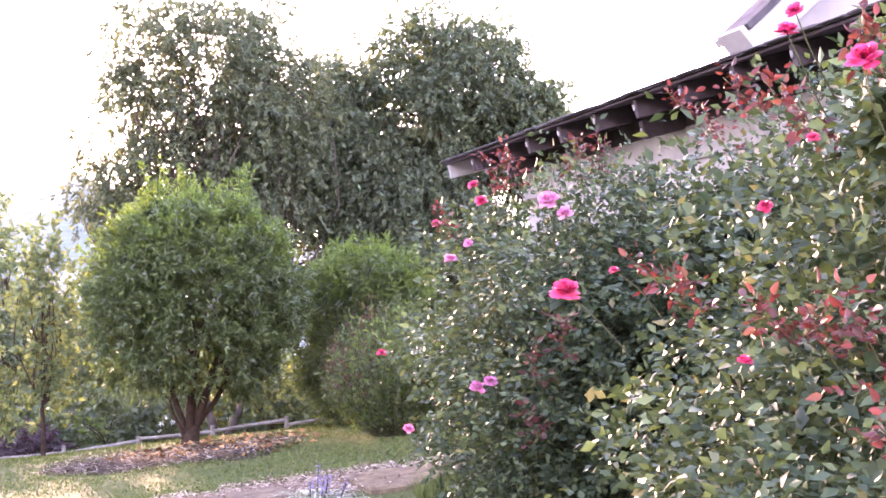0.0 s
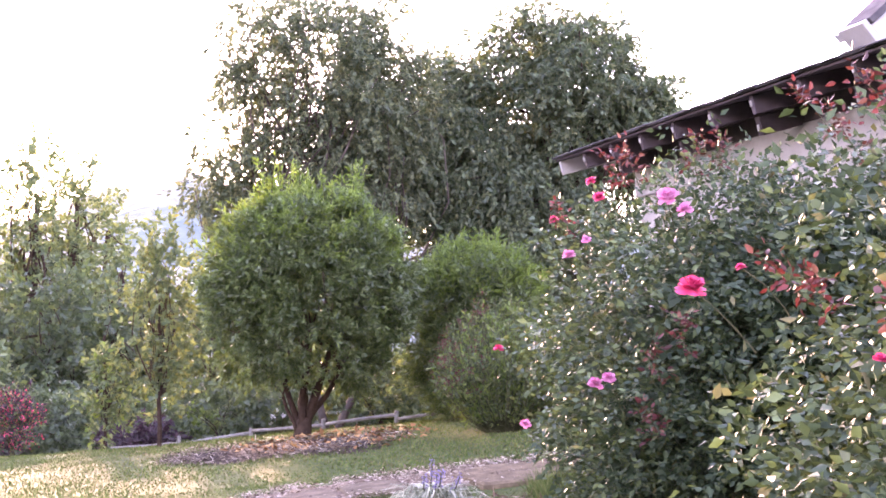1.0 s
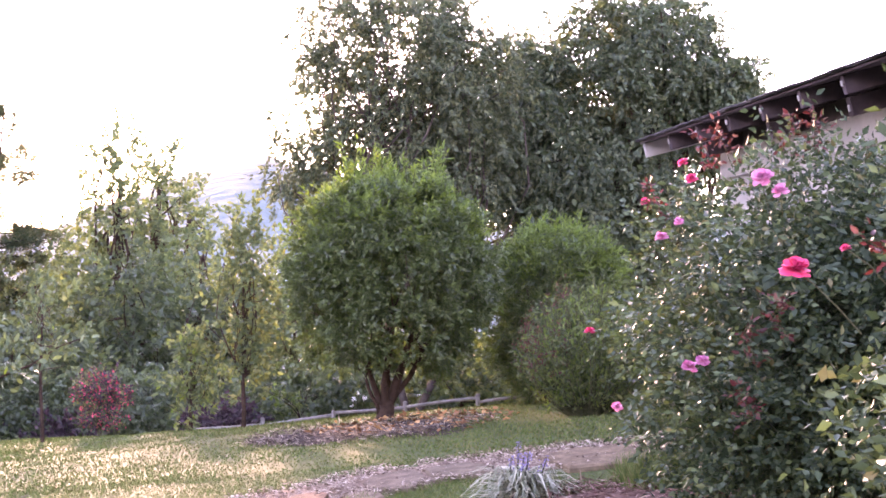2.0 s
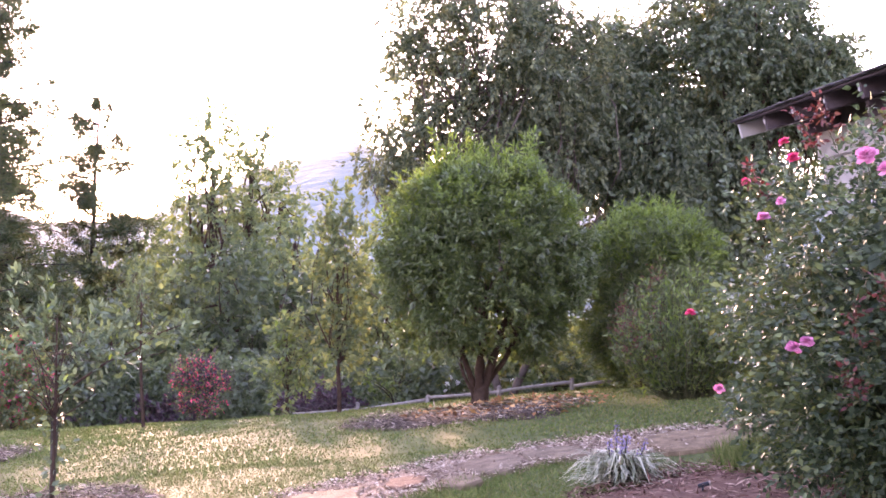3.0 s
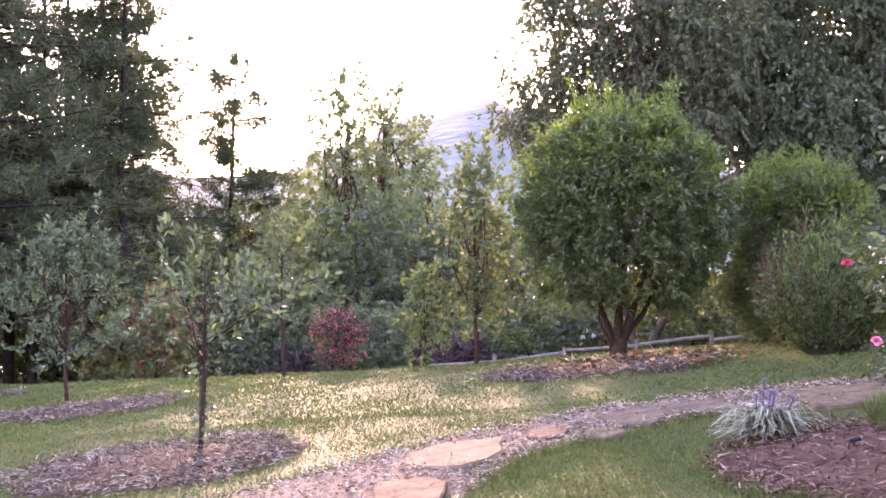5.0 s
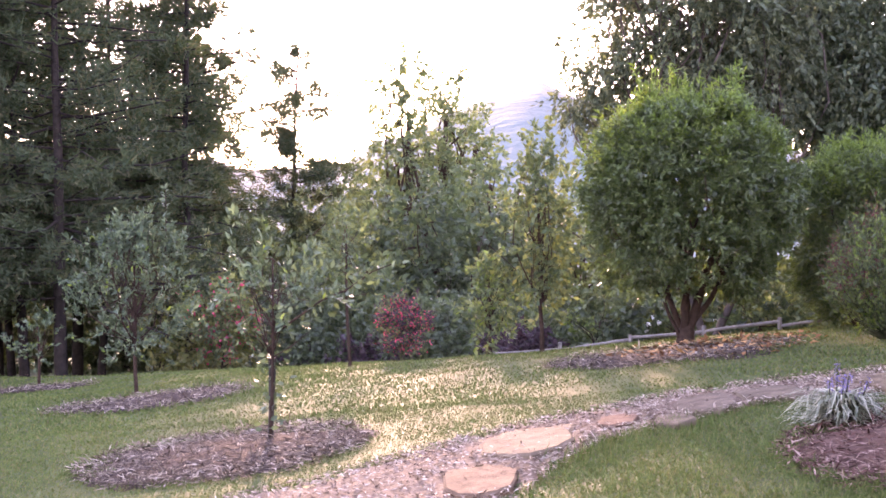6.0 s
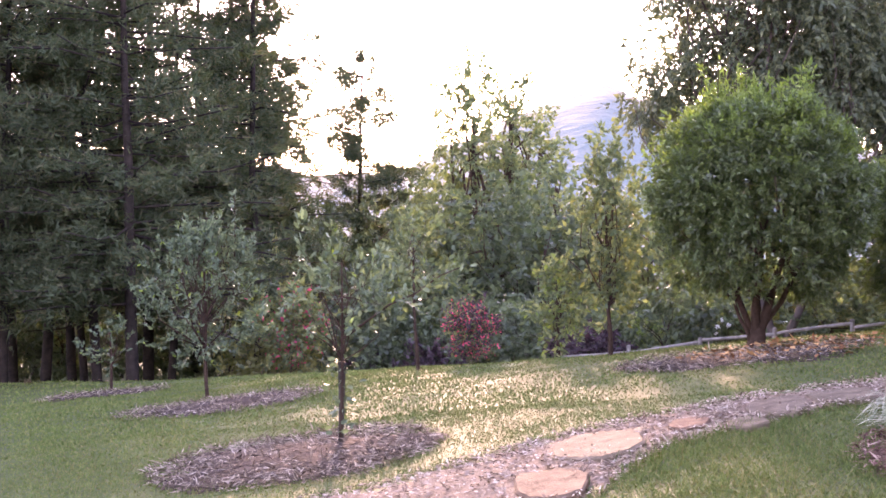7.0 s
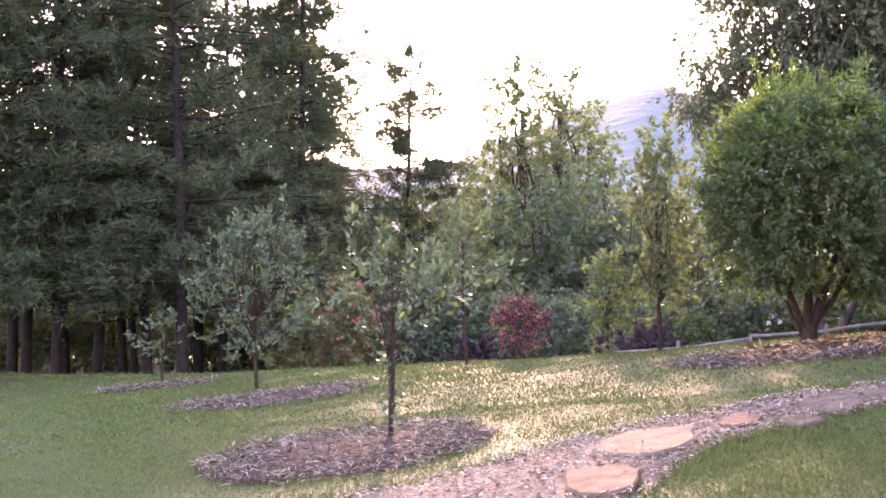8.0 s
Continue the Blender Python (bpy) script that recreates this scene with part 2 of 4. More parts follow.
def bend(a, b, r0, r1, n=5, sag=0.08):
    """A crooked limb from a to b."""
    a, b = np.array(a, float), np.array(b, float)
    L = np.linalg.norm(b - a)
    pts = []
    off = rng.normal(size=3) * L * sag
    for i in range(n):
        t = i / (n - 1)
        p = a + (b - a) * t + off * math.sin(math.pi * t) + (rng.normal(size=3) * L * sag * 0.25 if 0 < i < n - 1 else 0)
        pts.append((p, r0 + (r1 - r0) * t))
    return pts


def blob(n, c, r, shell=0.35):
    """n points in an ellipsoid, thicker towards its skin."""
    d = unit(rng.normal(size=(n, 3)))
    s = (rng.random(n) ** shell)[:, None]
    return np.array(c) + d * s * np.array(r), d


def box_bm(bm, lo, hi, m=None):
    """A bevelled box between two corners."""
    lo, hi = Vector(lo), Vector(hi)
    r = bmesh.ops.create_cube(bm, size=1)
    mm = Matrix.Translation((lo + hi) / 2) @ Matrix.Diagonal((*(hi - lo), 1))
    bmesh.ops.transform(bm, matrix=(m or Matrix()) @ mm, verts=r["verts"])
    return bm


# ---- places ----
STONES = [
    (-2.37, 6.52, 0.36, 0.20, 1.98),
    (-2.42, 7.49, 0.46, 0.29, 1.73),
    (-2.00, 8.06, 0.24, 0.15, 1.72),
    (-1.64, 7.98, 0.17, 0.12, 1.68),
    (-1.54, 8.53, 0.34, 0.20, 1.70),
    (-1.15, 8.69, 0.28, 0.21, 2.08),
    (-0.26, 8.97, 0.42, 0.34, 1.78),
    (0.42, 9.09, 0.28, 0.24, -0.05),
]
PINES_A = [
    (-18.0, 16.2, 9.8, 0.09, 22),
    (-18.6, 18.4, 10.6, 0.1, 22),
    (-17.2, 18.4, 10.6, 0.12, 22),
    (-18.7, 21.0, 12.4, 0.11, 22),
    (-16.7, 19.5, 10.4, 0.09, 22),
    (-17.7, 21.9, 11.9, 0.11, 22),
    (-19.1, 24.6, 13.8, 0.11, 9),
    (-15.7, 20.9, 11.1, 0.1, 22),
    (-14.3, 20.0, 9.5, 0.12, 22),
    (-16.3, 24.2, 11.8, 0.09, 26),
    (-18.0, 27.8, 12.8, 0.11, 26),
    (-15.7, 25.7, 10.0, 0.11, 26),
]
PINES_B = [
    (-18.2, 31.2, 11.3, 0.11, 26),
    (-24.7, 23.6, 15.1, 0.11, 9),
    (-23.2, 26.4, 15.6, 0.12, 9),
    (-23.5, 28.8, 16.4, 0.13, 9),
    (-21.2, 29.3, 16.0, 0.1, 9),
    (-20.9, 23.1, 13.8, 0.12, 9),
    (-20.7, 24.6, 13.0, 0.12, 9),
    (-21.2, 26.8, 15.1, 0.1, 9),
    (-18.3, 24.0, 12.2, 0.09, 9),
    (-17.8, 25.6, 12.6, 0.13, 9),
    (-21.7, 22.4, 13.8, 0.1, 9),
]
PINES = PINES_A + PINES_B
WOODS_A = [
    (-14.4, 26.4, 3.3, 1.0, M_DARKLEAF),
    (-17.1, 34.0, 3.6, 1.4, M_WOOD),
    (-13.7, 30.1, 4.1, 1.1, M_WOOD),
    (-15.6, 36.9, 5.5, 1.3, M_WOOD),
    (-13.0, 33.6, 7.5, 0.9, M_WOOD),
    (-12.8, 35.8, 7.6, 0.95, M_WOOD),
    (-12.7, 38.0, 7.0, 0.8, M_WOOD),
    (-10.7, 25.9, 3.2, 1.0, M_WOOD),
    (-9.5, 25.3, 3.5, 1.0, M_DARKLEAF),
    (-10.1, 31.5, 5.0, 0.6, M_WOOD),
    (-7.4, 26.0, 3.5, 0.9, M_WOOD),
    (-8.2, 24.7, 2.8, 1.0, M_DARKLEAF),
    (-6.6, 26.2, 2.9, 1.1, M_WOOD),
    (-6.5, 29.3, 2.9, 1.3, M_WOOD),
    (-5.7, 31.5, 2.4, 1.4, M_WOOD),
    (-10.7, 22.7, 1.9, 0.8, M_DARKLEAF),
    (-9.9, 22.5, 1.6, 0.8, M_WOOD),
]
WOODS_B = [
    (-4.0, 33.7, 2.6, 1.6, M_WOOD),
    (-4.2, 27.7, 2.2, 1.2, M_WOOD),
    (-13.6, 23.5, 2.0, 0.9, M_YELLOW),
    (-28.7, 28.1, 2.6, 1.7, M_WOOD),
    (-29.7, 31.3, 2.3, 1.7, M_YELLOW),
    (-26.5, 30.1, 1.9, 1.7, M_WOOD),
    (-27.2, 33.5, 2.7, 1.7, M_YELLOW),
    (-24.1, 32.1, 2.2, 1.7, M_WOOD),
    (-24.5, 35.5, 1.9, 1.7, M_YELLOW),
    (-21.5, 33.9, 2.5, 1.7, M_WOOD),
    (-21.6, 37.3, 2.2, 1.7, M_YELLOW),
    (-22.8, 24.1, 1.2, 0.9, M_DARKLEAF),
    (-21.6, 25.2, 1.2, 0.9, M_DARKLEAF),
    (-20.5, 26.1, 1.3, 0.9, M_DARKLEAF),
    (-18.9, 27.2, 1.3, 0.9, M_DARKLEAF),
    (-17.5, 28.1, 1.4, 0.9, M_DARKLEAF),
]
WOODS = WOODS_A + WOODS_B
BLOSSOMS_A = [
    (0.312, 3.486, 1.665, 0.079, 0, 0),
    (0.68, 2.665, 2.151, 0.053, 0, 0),
    (0.696, 2.66, 2.193, 0.038, 0, 0),
    (0.746, 2.386, 2.041, 0.067, 0, 0),
    (0.417, 5.384, 2.091, 0.085, 1, 1),
    (0.474, 5.279, 2.03, 0.065, 1, 1),
    (0.161, 5.698, 2.118, 0.06, 0, 1),
    (0.13, 5.799, 2.198, 0.05, 0, 1),
    (-0.027, 5.8, 2.031, 0.045, 0, 1),
    (0.131, 5.198, 1.357, 0.063, 1, 1),
]
BLOSSOMS_B = [
    (0.182, 5.247, 1.379, 0.055, 1, 1),
    (-0.256, 5.694, 1.482, 0.045, 0, 1),
    (-0.141, 5.598, 1.175, 0.049, 1, 1),
    (0.592, 2.685, 1.5, 0.034, 0, 0),
    (0.031, 5.4, 1.857, 0.056, 1, 1),
    (0.101, 5.499, 1.926, 0.043, 1, 1),
    (0.693, 2.919, 1.829, 0.037, 0, 0),
    (0.726, 2.652, 1.939, 0.029, 0, 0),
    (0.45, 3.572, 1.723, 0.028, 0, 0),
]
BLOSSOMS = BLOSSOMS_A + BLOSSOMS_B
SHOOTS_A = [
    (0.852, 4.52, 2.27, 0.133, 2),
    (0.537, 5.574, 2.321, 0.116, 1),
    (0.264, 5.694, 2.289, 0.106, 1),
    (0.784, 4.736, 2.364, 0.099, 2),
    (0.759, 2.902, 2.018, 0.075, 0),
    (0.328, 5.089, 1.449, 0.095, 1),
    (0.3, 4.991, 1.246, 0.083, 1),
    (0.525, 3.157, 1.657, 0.066, 0),
    (0.671, 2.512, 1.557, 0.086, 0),
    (0.701, 2.4, 1.587, 0.073, 0),
]
SHOOTS_B = [
    (0.76, 3.211, 2.122, 0.082, 0),
    (0.722, 2.289, 1.387, 0.06, 0),
    (0.184, 5.797, 2.266, 0.084, 1),
    (0.482, 3.568, 1.723, 0.075, 0),
    (0.416, 4.882, 1.564, 0.102, 1),
    (0.641, 5.563, 2.331, 0.093, 1),
    (0.767, 2.484, 2.109, 0.065, 0),
    (0.732, 3.525, 2.193, 0.067, 0),
    (-0.033, 5.7, 2.016, 0.094, 1),
    (0.617, 2.731, 1.592, 0.058, 0),
]
SHOOTS = SHOOTS_A + SHOOTS_B
CYPRESS = [
    (-4.16, 21.61, 1.3),
    (-2.01, 19.88, 1.1),
    (-5.86, 23.3, 1.2),
]
# M_BRIGHT and M_YELLOW shrubs have their sunlit look in the leaf colour
BRUSH = [
    (-5.45, 20.31, 0.8, 0.5, M_BRIGHT),
    (-5.19, 21.4, 0.9, 0.6, M_WOOD),
    (-5.12, 23.46, 1.0, 0.8, M_YELLOW),
    (-3.31, 20.73, 0.9, 0.7, M_WOOD),
    (-2.71, 19.8, 1.0, 0.7, M_YELLOW),
    (-6.62, 22.06, 0.7, 0.5, M_WOOD),
    (-7.54, 20.72, 0.6, 0.5, M_DARKLEAF),
    (-8.65, 20.3, 0.6, 0.5, M_PURPLE),
    (-10.23, 21.8, 0.7, 0.6, M_PURPLE),
    (-2.49, 19.84, 1.0, 0.7, M_WOOD),
    (-5.94, 19.1, 0.9, 0.8, M_DARKLEAF),
    (-5.39, 20.3, 1.0, 0.7, M_WOOD),
    (-4.3, 19.53, 0.8, 0.6, M_WOOD),
    (-1.3, 17.6, 1.3, 0.7, M_WOOD),
    (-0.2, 17.4, 1.4, 0.8, M_DARKLEAF),
    (0.9, 17.2, 1.4, 0.8, M_WOOD),
    (-2.2, 18.0, 1.1, 0.6, M_DARKLEAF),
    (-3.4, 19.2, 1.2, 0.8, M_DARKLEAF),
    (-4.6, 18.6, 1.0, 0.7, M_DARKLEAF),
    (-7.0, 19.6, 1.2, 0.9, M_DARKLEAF),
    (-8.2, 21.0, 1.3, 0.9, M_DARKLEAF),
    (-9.6, 21.2, 1.2, 0.9, M_DARKLEAF),
]
WHITES = [
    (-3.85, 18.61, 0.5),
    (-3.78, 18.63, 0.6),
    (-3.7, 18.64, 0.52),
    (-3.88, 18.61, 0.42),
    (-2.95, 18.76, 0.5),
]
FENCE = [(-0.89, 14.85, 0.75), (-4.90, 14.83, 0.22)]
RED = (-6.1, 15.14)


# ---- the ground ----
def smooth_clamp(v, lo, hi, s=3.0):
    """v, levelled off softly outside lo to hi."""
    v = np.asarray(v, float)
    return lo + s * np.logaddexp(0, (v - lo) / s) - s * np.logaddexp(0, (v - hi) / s)


def lawn_z(x, y):
    x, y = smooth_clamp(x, -22, 8, 1.0), smooth_clamp(y, -3, 28, 1.0)
    k = [-0.09, 0.05562, 0.105, 0.007977, -0.001107, -0.001257, -0.0001849, -0.0004035, -0.0001398, -0.0002316]
    b = (1, x, y, x * y, x * x, y * y, x * x * y, x * y * y, y ** 3, x ** 3)
    return sum(c * v for c, v in zip(k, b))


def bank(x, y):
    """How far the ground has fallen beyond the crest where the lawn ends."""
    r = np.hypot(x, y)
    az = np.degrees(np.arctan2(x, y))
    crest = 15.2 + 0.47 * np.logaddexp(0, -(az + 19.5) / 1.5) * 1.5
    over = 0.35 * np.logaddexp(0, (r - crest) / 0.35)
    front = 1 / (1 + np.exp(np.clip((np.abs(az + 15) - 45) / 4, -40, 40)))
    return 0.13 * 6.0 * (1 - np.exp(-over / 6.0)) * front


def ground_z(x, y):
    """Lawn near by, a fall to the valley behind the trees, and the hill beyond."""
    x, y = np.asarray(x, float), np.asarray(y, float)
    r = np.hypot(x, y)
    az = np.degrees(np.arctan2(x, y))
    t = np.clip((r - 34) / 60, 0, 1)
    t = t * t * (3 - 2 * t)
    z = (lawn_z(x, y) - bank(x, y)) * (1 - t) - 9 * t
    z = z + (0.012 * np.sin(x * 2.3 + 1) * np.sin(y * 1.9) + 0.006 * np.sin(x * 4.1) * np.sin(y * 3.7 + 2)) * (1 - t)
    h = np.clip((r - 220) / 600, 0, 1)
    h = h * h * (3 - 2 * h)
    ridge = 0.070 + 0.040 * np.exp(-((az + 14) / 8.0) ** 2) + 0.012 * np.sin(az * 0.35 + 1) + 0.003 * np.sin(az * 1.9)
    return z + h * ridge * 830 * (0.55 + 0.45 * np.exp(-((r - 820) / 700) ** 2))


def gz(x, y):
    return float(ground_z(x, y))


def build_ground():
    rad = np.concatenate([np.arange(0.0, 26, 0.3), np.geomspace(26, 4500, 70)])
    na = 260
    az = np.linspace(0, 2 * math.pi, na, endpoint=False)
    R, A = np.meshgrid(rad[1:], az, indexing="ij")
    X, Y = R * np.sin(A), R * np.cos(A)
    Z = ground_z(X, Y)
    Z -= np.where(R < 30, 0.008, 0)
    Z += np.where(R > 250, np.sin(X * 0.07) * np.sin(Y * 0.06) * 2.5 + np.sin(X * 0.21 + 1) * np.sin(Y * 0.18) * 1.5, 0)
    V = np.concatenate([[(0, 0, gz(0, 0))], np.stack([X, Y, Z], -1).reshape(-1, 3)])
    F = [(0, 1 + (k + 1) % na, 1 + k) for k in range(na)]
    i, k = np.meshgrid(np.arange(len(rad) - 2), np.arange(na), indexing="ij")
    a, b = 1 + i * na + k, 1 + i * na + (k + 1) % na
    Q = np.concatenate([np.stack([a, b, b + na], -1).reshape(-1, 3), np.stack([a, b + na, a + na], -1).reshape(-1, 3)])
    ob = mesh_part("ground", V, np.concatenate([np.array(F), Q]), M_SOIL, smooth=True)
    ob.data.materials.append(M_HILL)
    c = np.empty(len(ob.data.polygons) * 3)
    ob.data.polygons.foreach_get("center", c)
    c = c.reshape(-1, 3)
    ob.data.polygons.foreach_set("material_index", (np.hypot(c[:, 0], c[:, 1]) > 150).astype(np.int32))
    return tagged(ob, "gently sloping mown lawn with a wooded hill behind it", "ground", kind="structure")


build_ground()


# ---- beds, path, grass ----
def bed(name, cx, cy, a, b, turn, material, label, lift=0.035, wob=0.24):
    """A low heap of mulch with an uneven rim, lying on the lawn."""
    n, rings = 56, 7
    th = np.linspace(0, 2 * math.pi, n, endpoint=False)
    w = 1 + wob * (np.sin(3 * th + cx) * 0.5 + np.sin(5 * th + cy) * 0.35 + np.sin(11 * th) * 0.2)
    V, F = [], []
    for i in range(rings + 1):
        s = i / rings
        x0, y0 = a * w * s * np.cos(th), b * w * s * np.sin(th)
        x = cx + x0 * math.cos(turn) - y0 * math.sin(turn)
        y = cy + x0 * math.sin(turn) + y0 * math.cos(turn)
        z = ground_z(x, y) + (lift + 0.02) * (1 - s ** 3) - 0.015 + 0.012 * np.sin(x * 13) * np.sin(y * 11) * (1 - s)
        V.append(np.stack([x, y, z], -1))
    for i in range(rings):
        for k in range(n):
            p, q = i * n + k, i * n + (k + 1) % n
            F += [(p, p + n, q + n), (p, q + n, q)]
    ob = mesh_part(name, np.concatenate(V), np.array(F), material, smooth=True)
    return tagged(ob, label, "mulch bed", kind="structure")


BEDS = []


def mulch(cx, cy, a, b, turn, label, chips=1800, chip=None, base=None):
    chips = int(chips * 2.2)
    BEDS.append((cx, cy, a, b, turn))
    bed("mulch_bed", cx, cy, a, b, turn, base or M_MULCH, label)
    th, s = rng.random(chips) * 2 * math.pi, np.sqrt(rng.random(chips)) * 1.06
    x0, y0 = a * s * np.cos(th), b * s * np.sin(th)
    x = cx + x0 * math.cos(turn) - y0 * math.sin(turn)
    y = cy + x0 * math.sin(turn) + y0 * math.cos(turn)
    scatter("mulch_chips", x, y, chip or M_CHIP, "shredded bark chips strewn on the bed", 0.075, 0.009, 0.05)


def scatter(name, x, y, material, label, length, width, lift=0.02):
    """Loose chips that lie on the ground."""
    n = len(x)
    P = np.stack([x, y, ground_z(x, y) + lift * rng.random(n)], -1)
    D = rng.normal(size=(n, 3)) * np.array([1, 1, 0.25])
    V, F = leaves(P, D, length * (0.4 + rng.random(n)), width * (0.5 + rng.random(n)), LEAF_KITE, 0.75)
    tagged(mesh_part(name, V, F, material), label, "mulch", kind="stuff")


def in_bed(x, y, grow=1.0):
    hit = np.zeros(len(x), bool)
    for cx, cy, a, b, turn in BEDS:
        dx, dy = x - cx, y - cy
        u, v = dx * math.cos(turn) + dy * math.sin(turn), -dx * math.sin(turn) + dy * math.cos(turn)
        hit |= (u / a) ** 2 + (v / b) ** 2 < grow
    return hit


mulch(-4.56, 7.86, 0.9, 1.0, 0.49, "grey-brown bark mulch round a young fruit tree", 4200)
mulch(-7.4, 11.59, 0.98, 0.9, 0.55, "dark bark mulch round a bushy young tree", 2600)
mulch(-10.99, 14.59, 0.8, 0.7, 0.6, "bark mulch round a thin sapling", 1400)
mulch(-2.35, 11.93, 1.05, 0.95, 0.1, "bark mulch and fallen leaves under the rounded tree", 2600)
q, a = 1.0 * np.sqrt(rng.random(420)), rng.random(420) * 6.28
scatter("fallen_leaves", -2.0 + 0.95 * q * np.cos(a), 12.1 + 0.85 * q * np.sin(a), M_FALLEN, "rusty fallen leaves lying under the rounded tree", 0.075, 0.045, 0.07)
mulch(-0.14, 6.93, 0.75, 1.0, 0.3, "reddish bark mulch beside the rose bushes", 3200, M_CHIPRED, M_STRAW)
mulch(-16.5, 21.8, 8.5, 1.9, -0.36, "rusty pine straw along the edge of the pines", 2500, M_CHIPRED, M_STRAW)

# the path: a winding strip of litter with flagstones in it
PATH_LINE = [(-3.6, 4.9), (-2.95, 6.1), (-2.65, 7.0), (-2.4, 7.65), (-1.98, 8.35), (-1.4, 8.85), (-0.56, 9.12), (0.1, 9.25), (1.2, 9.5)]
PATH_HALF = [0.85, 0.82, 0.58, 0.46, 0.46, 0.46, 0.46, 0.52, 0.5]


def path_at(s):
    i = np.clip(s.astype(int), 0, len(PATH_LINE) - 2)
    f = (s - i)[:, None]
    P = np.array(PATH_LINE)
    H = np.array(PATH_HALF)
    p = P[i] * (1 - f) + P[i + 1] * f
    d = unit(P[i + 1] - P[i])
    return p, np.stack([d[:, 1], -d[:, 0]], -1), H[i] * (1 - f[:, 0]) + H[i + 1] * f[:, 0]


def near_path(x, y, grow=1.0):
    hit = np.zeros(len(x), bool)
    p, nrm, h = path_at(np.linspace(0, len(PATH_LINE) - 1.001, 90))
    for (px, py), hh in zip(p, h):
        hit |= (x - px) ** 2 + (y - py) ** 2 < (hh * grow) ** 2
    return hit


def build_path():
    s = np.linspace(0, len(PATH_LINE) - 1.001, 120)
    p, nrm, h = path_at(s)
    for _ in range(6):
        nrm[1:-1] = unit(nrm[:-2] + nrm[1:-1] + nrm[2:])
        p[1:-1] = (p[:-2] + 2 * p[1:-1] + p[2:]) / 4
    cols = np.linspace(-1, 1, 9)
    V = []
    for c in cols:
        w = h * (1 + 0.12 * np.sin(s * 9 + c * 3) + 0.08 * np.sin(s * 21))
        q = p + nrm * (c * w)[:, None]
        V.append(np.column_stack([q, ground_z(q[:, 0], q[:, 1]) + 0.022 * (1 - c ** 4) - 0.008]))
    V = np.stack(V, 1)
    n, m = len(s), len(cols)
    F = [t for i in range(n - 1) for k in range(m - 1) for t in ((i * m + k, i * m + k + 1, (i + 1) * m + k + 1), (i * m + k, (i + 1) * m + k + 1, (i + 1) * m + k))]
    ob = mesh_part("path", V.reshape(-1, 3), np.array(F), M_GRAVEL, smooth=True)
    tagged(ob, "winding garden path of pale wood litter with flagstones", "path", kind="structure")
    k = 24000
    ss = rng.random(k) * (len(PATH_LINE) - 1.01)
    q, nr, hh = path_at(ss)
    q = q + nr * (hh * (rng.random(k) * 2.2 - 1.1))[:, None]
    free = np.ones(k, bool)
    for sx, sy, sa, sb, st in STONES:
        free &= np.hypot(q[:, 0] - sx, q[:, 1] - sy) > 0.9 * (sa + sb) / 2
    q = q[free | (rng.random(k) < 0.16)]
    scatter("path_litter", q[:, 0], q[:, 1], M_CHIPPALE, "pale bark shreds strewn over the path", 0.042, 0.011, 0.035)
    return ob


garden_path = build_path()


def flagstone(cx, cy, a, b, turn, seed):
    """An irregular flat stone with worn edges, half sunk in the path."""
    r = random.Random(seed)
    bm = bmesh.new()
    n = 12
    z = gz(cx, cy)
    tilt = Vector((gz(cx + 0.3, cy) - gz(cx - 0.3, cy), gz(cx, cy + 0.3) - gz(cx, cy - 0.3))) / 0.6
    rows = []
    ph = [r.uniform(0, 6.28) for _ in range(3)]
    corners = sorted(2 * math.pi * (k + r.uniform(-0.3, 0.3)) / 6 + ph[0] for k in range(6))
    size = [r.uniform(0.88, 1.22) for _ in corners]
    rad = []
    for i in range(n):  # straight broken edges between six corners
        t = ph[0] + 2 * math.pi * i / n
        k = max((j for j in range(6) if corners[j] <= t), default=-1)
        c0, c1 = corners[k], corners[(k + 1) % 6] + (2 * math.pi if k in (-1, 5) else 0) - (2 * math.pi if k == -1 else 0)
        c0 -= 2 * math.pi if k == -1 else 0
        c1 += 2 * math.pi if k == -1 else 0
        w = (t - c0) / (c1 - c0)
        p0, p1 = size[k], size[(k + 1) % 6]
        rad.append((p0 * (1 - w) + p1 * w) * (1 - 0.17 * math.sin(math.pi * w)) + r.uniform(-0.03, 0.03))
    for s, dz in ((1.02, -0.03), (1.0, 0.020), (0.94, 0.031), (0.6, 0.033)):
        ring = []
        for i in range(n):
            t = ph[0] + 2 * math.pi * i / n
            sq = 1 / max(abs(math.cos(t)), abs(math.sin(t))) ** 0.4
            u, v = a * s * rad[i] * sq * math.cos(t), b * s * rad[i] * sq * math.sin(t)
            x, y = u * math.cos(turn) - v * math.sin(turn), u * math.sin(turn) + v * math.cos(turn)
            ring.append(bm.verts.new((x, y, dz + tilt.x * x + tilt.y * y + r.uniform(-0.004, 0.004))))
        rows.append(ring)
    for q, w in zip(rows, rows[1:]):
        for i in range(n):
            bm.faces.new((q[i], q[(i + 1) % n], w[(i + 1) % n], w[i]))
    bm.faces.new(rows[-1])
    ob = part("flagstone", bm, M_STONE, garden_path)
    ob.location = (cx, cy, z)
    return ob


for i, (cx, cy, a, b, turn) in enumerate(STONES):
    flagstone(cx, cy, a, b, turn, 40 + i)


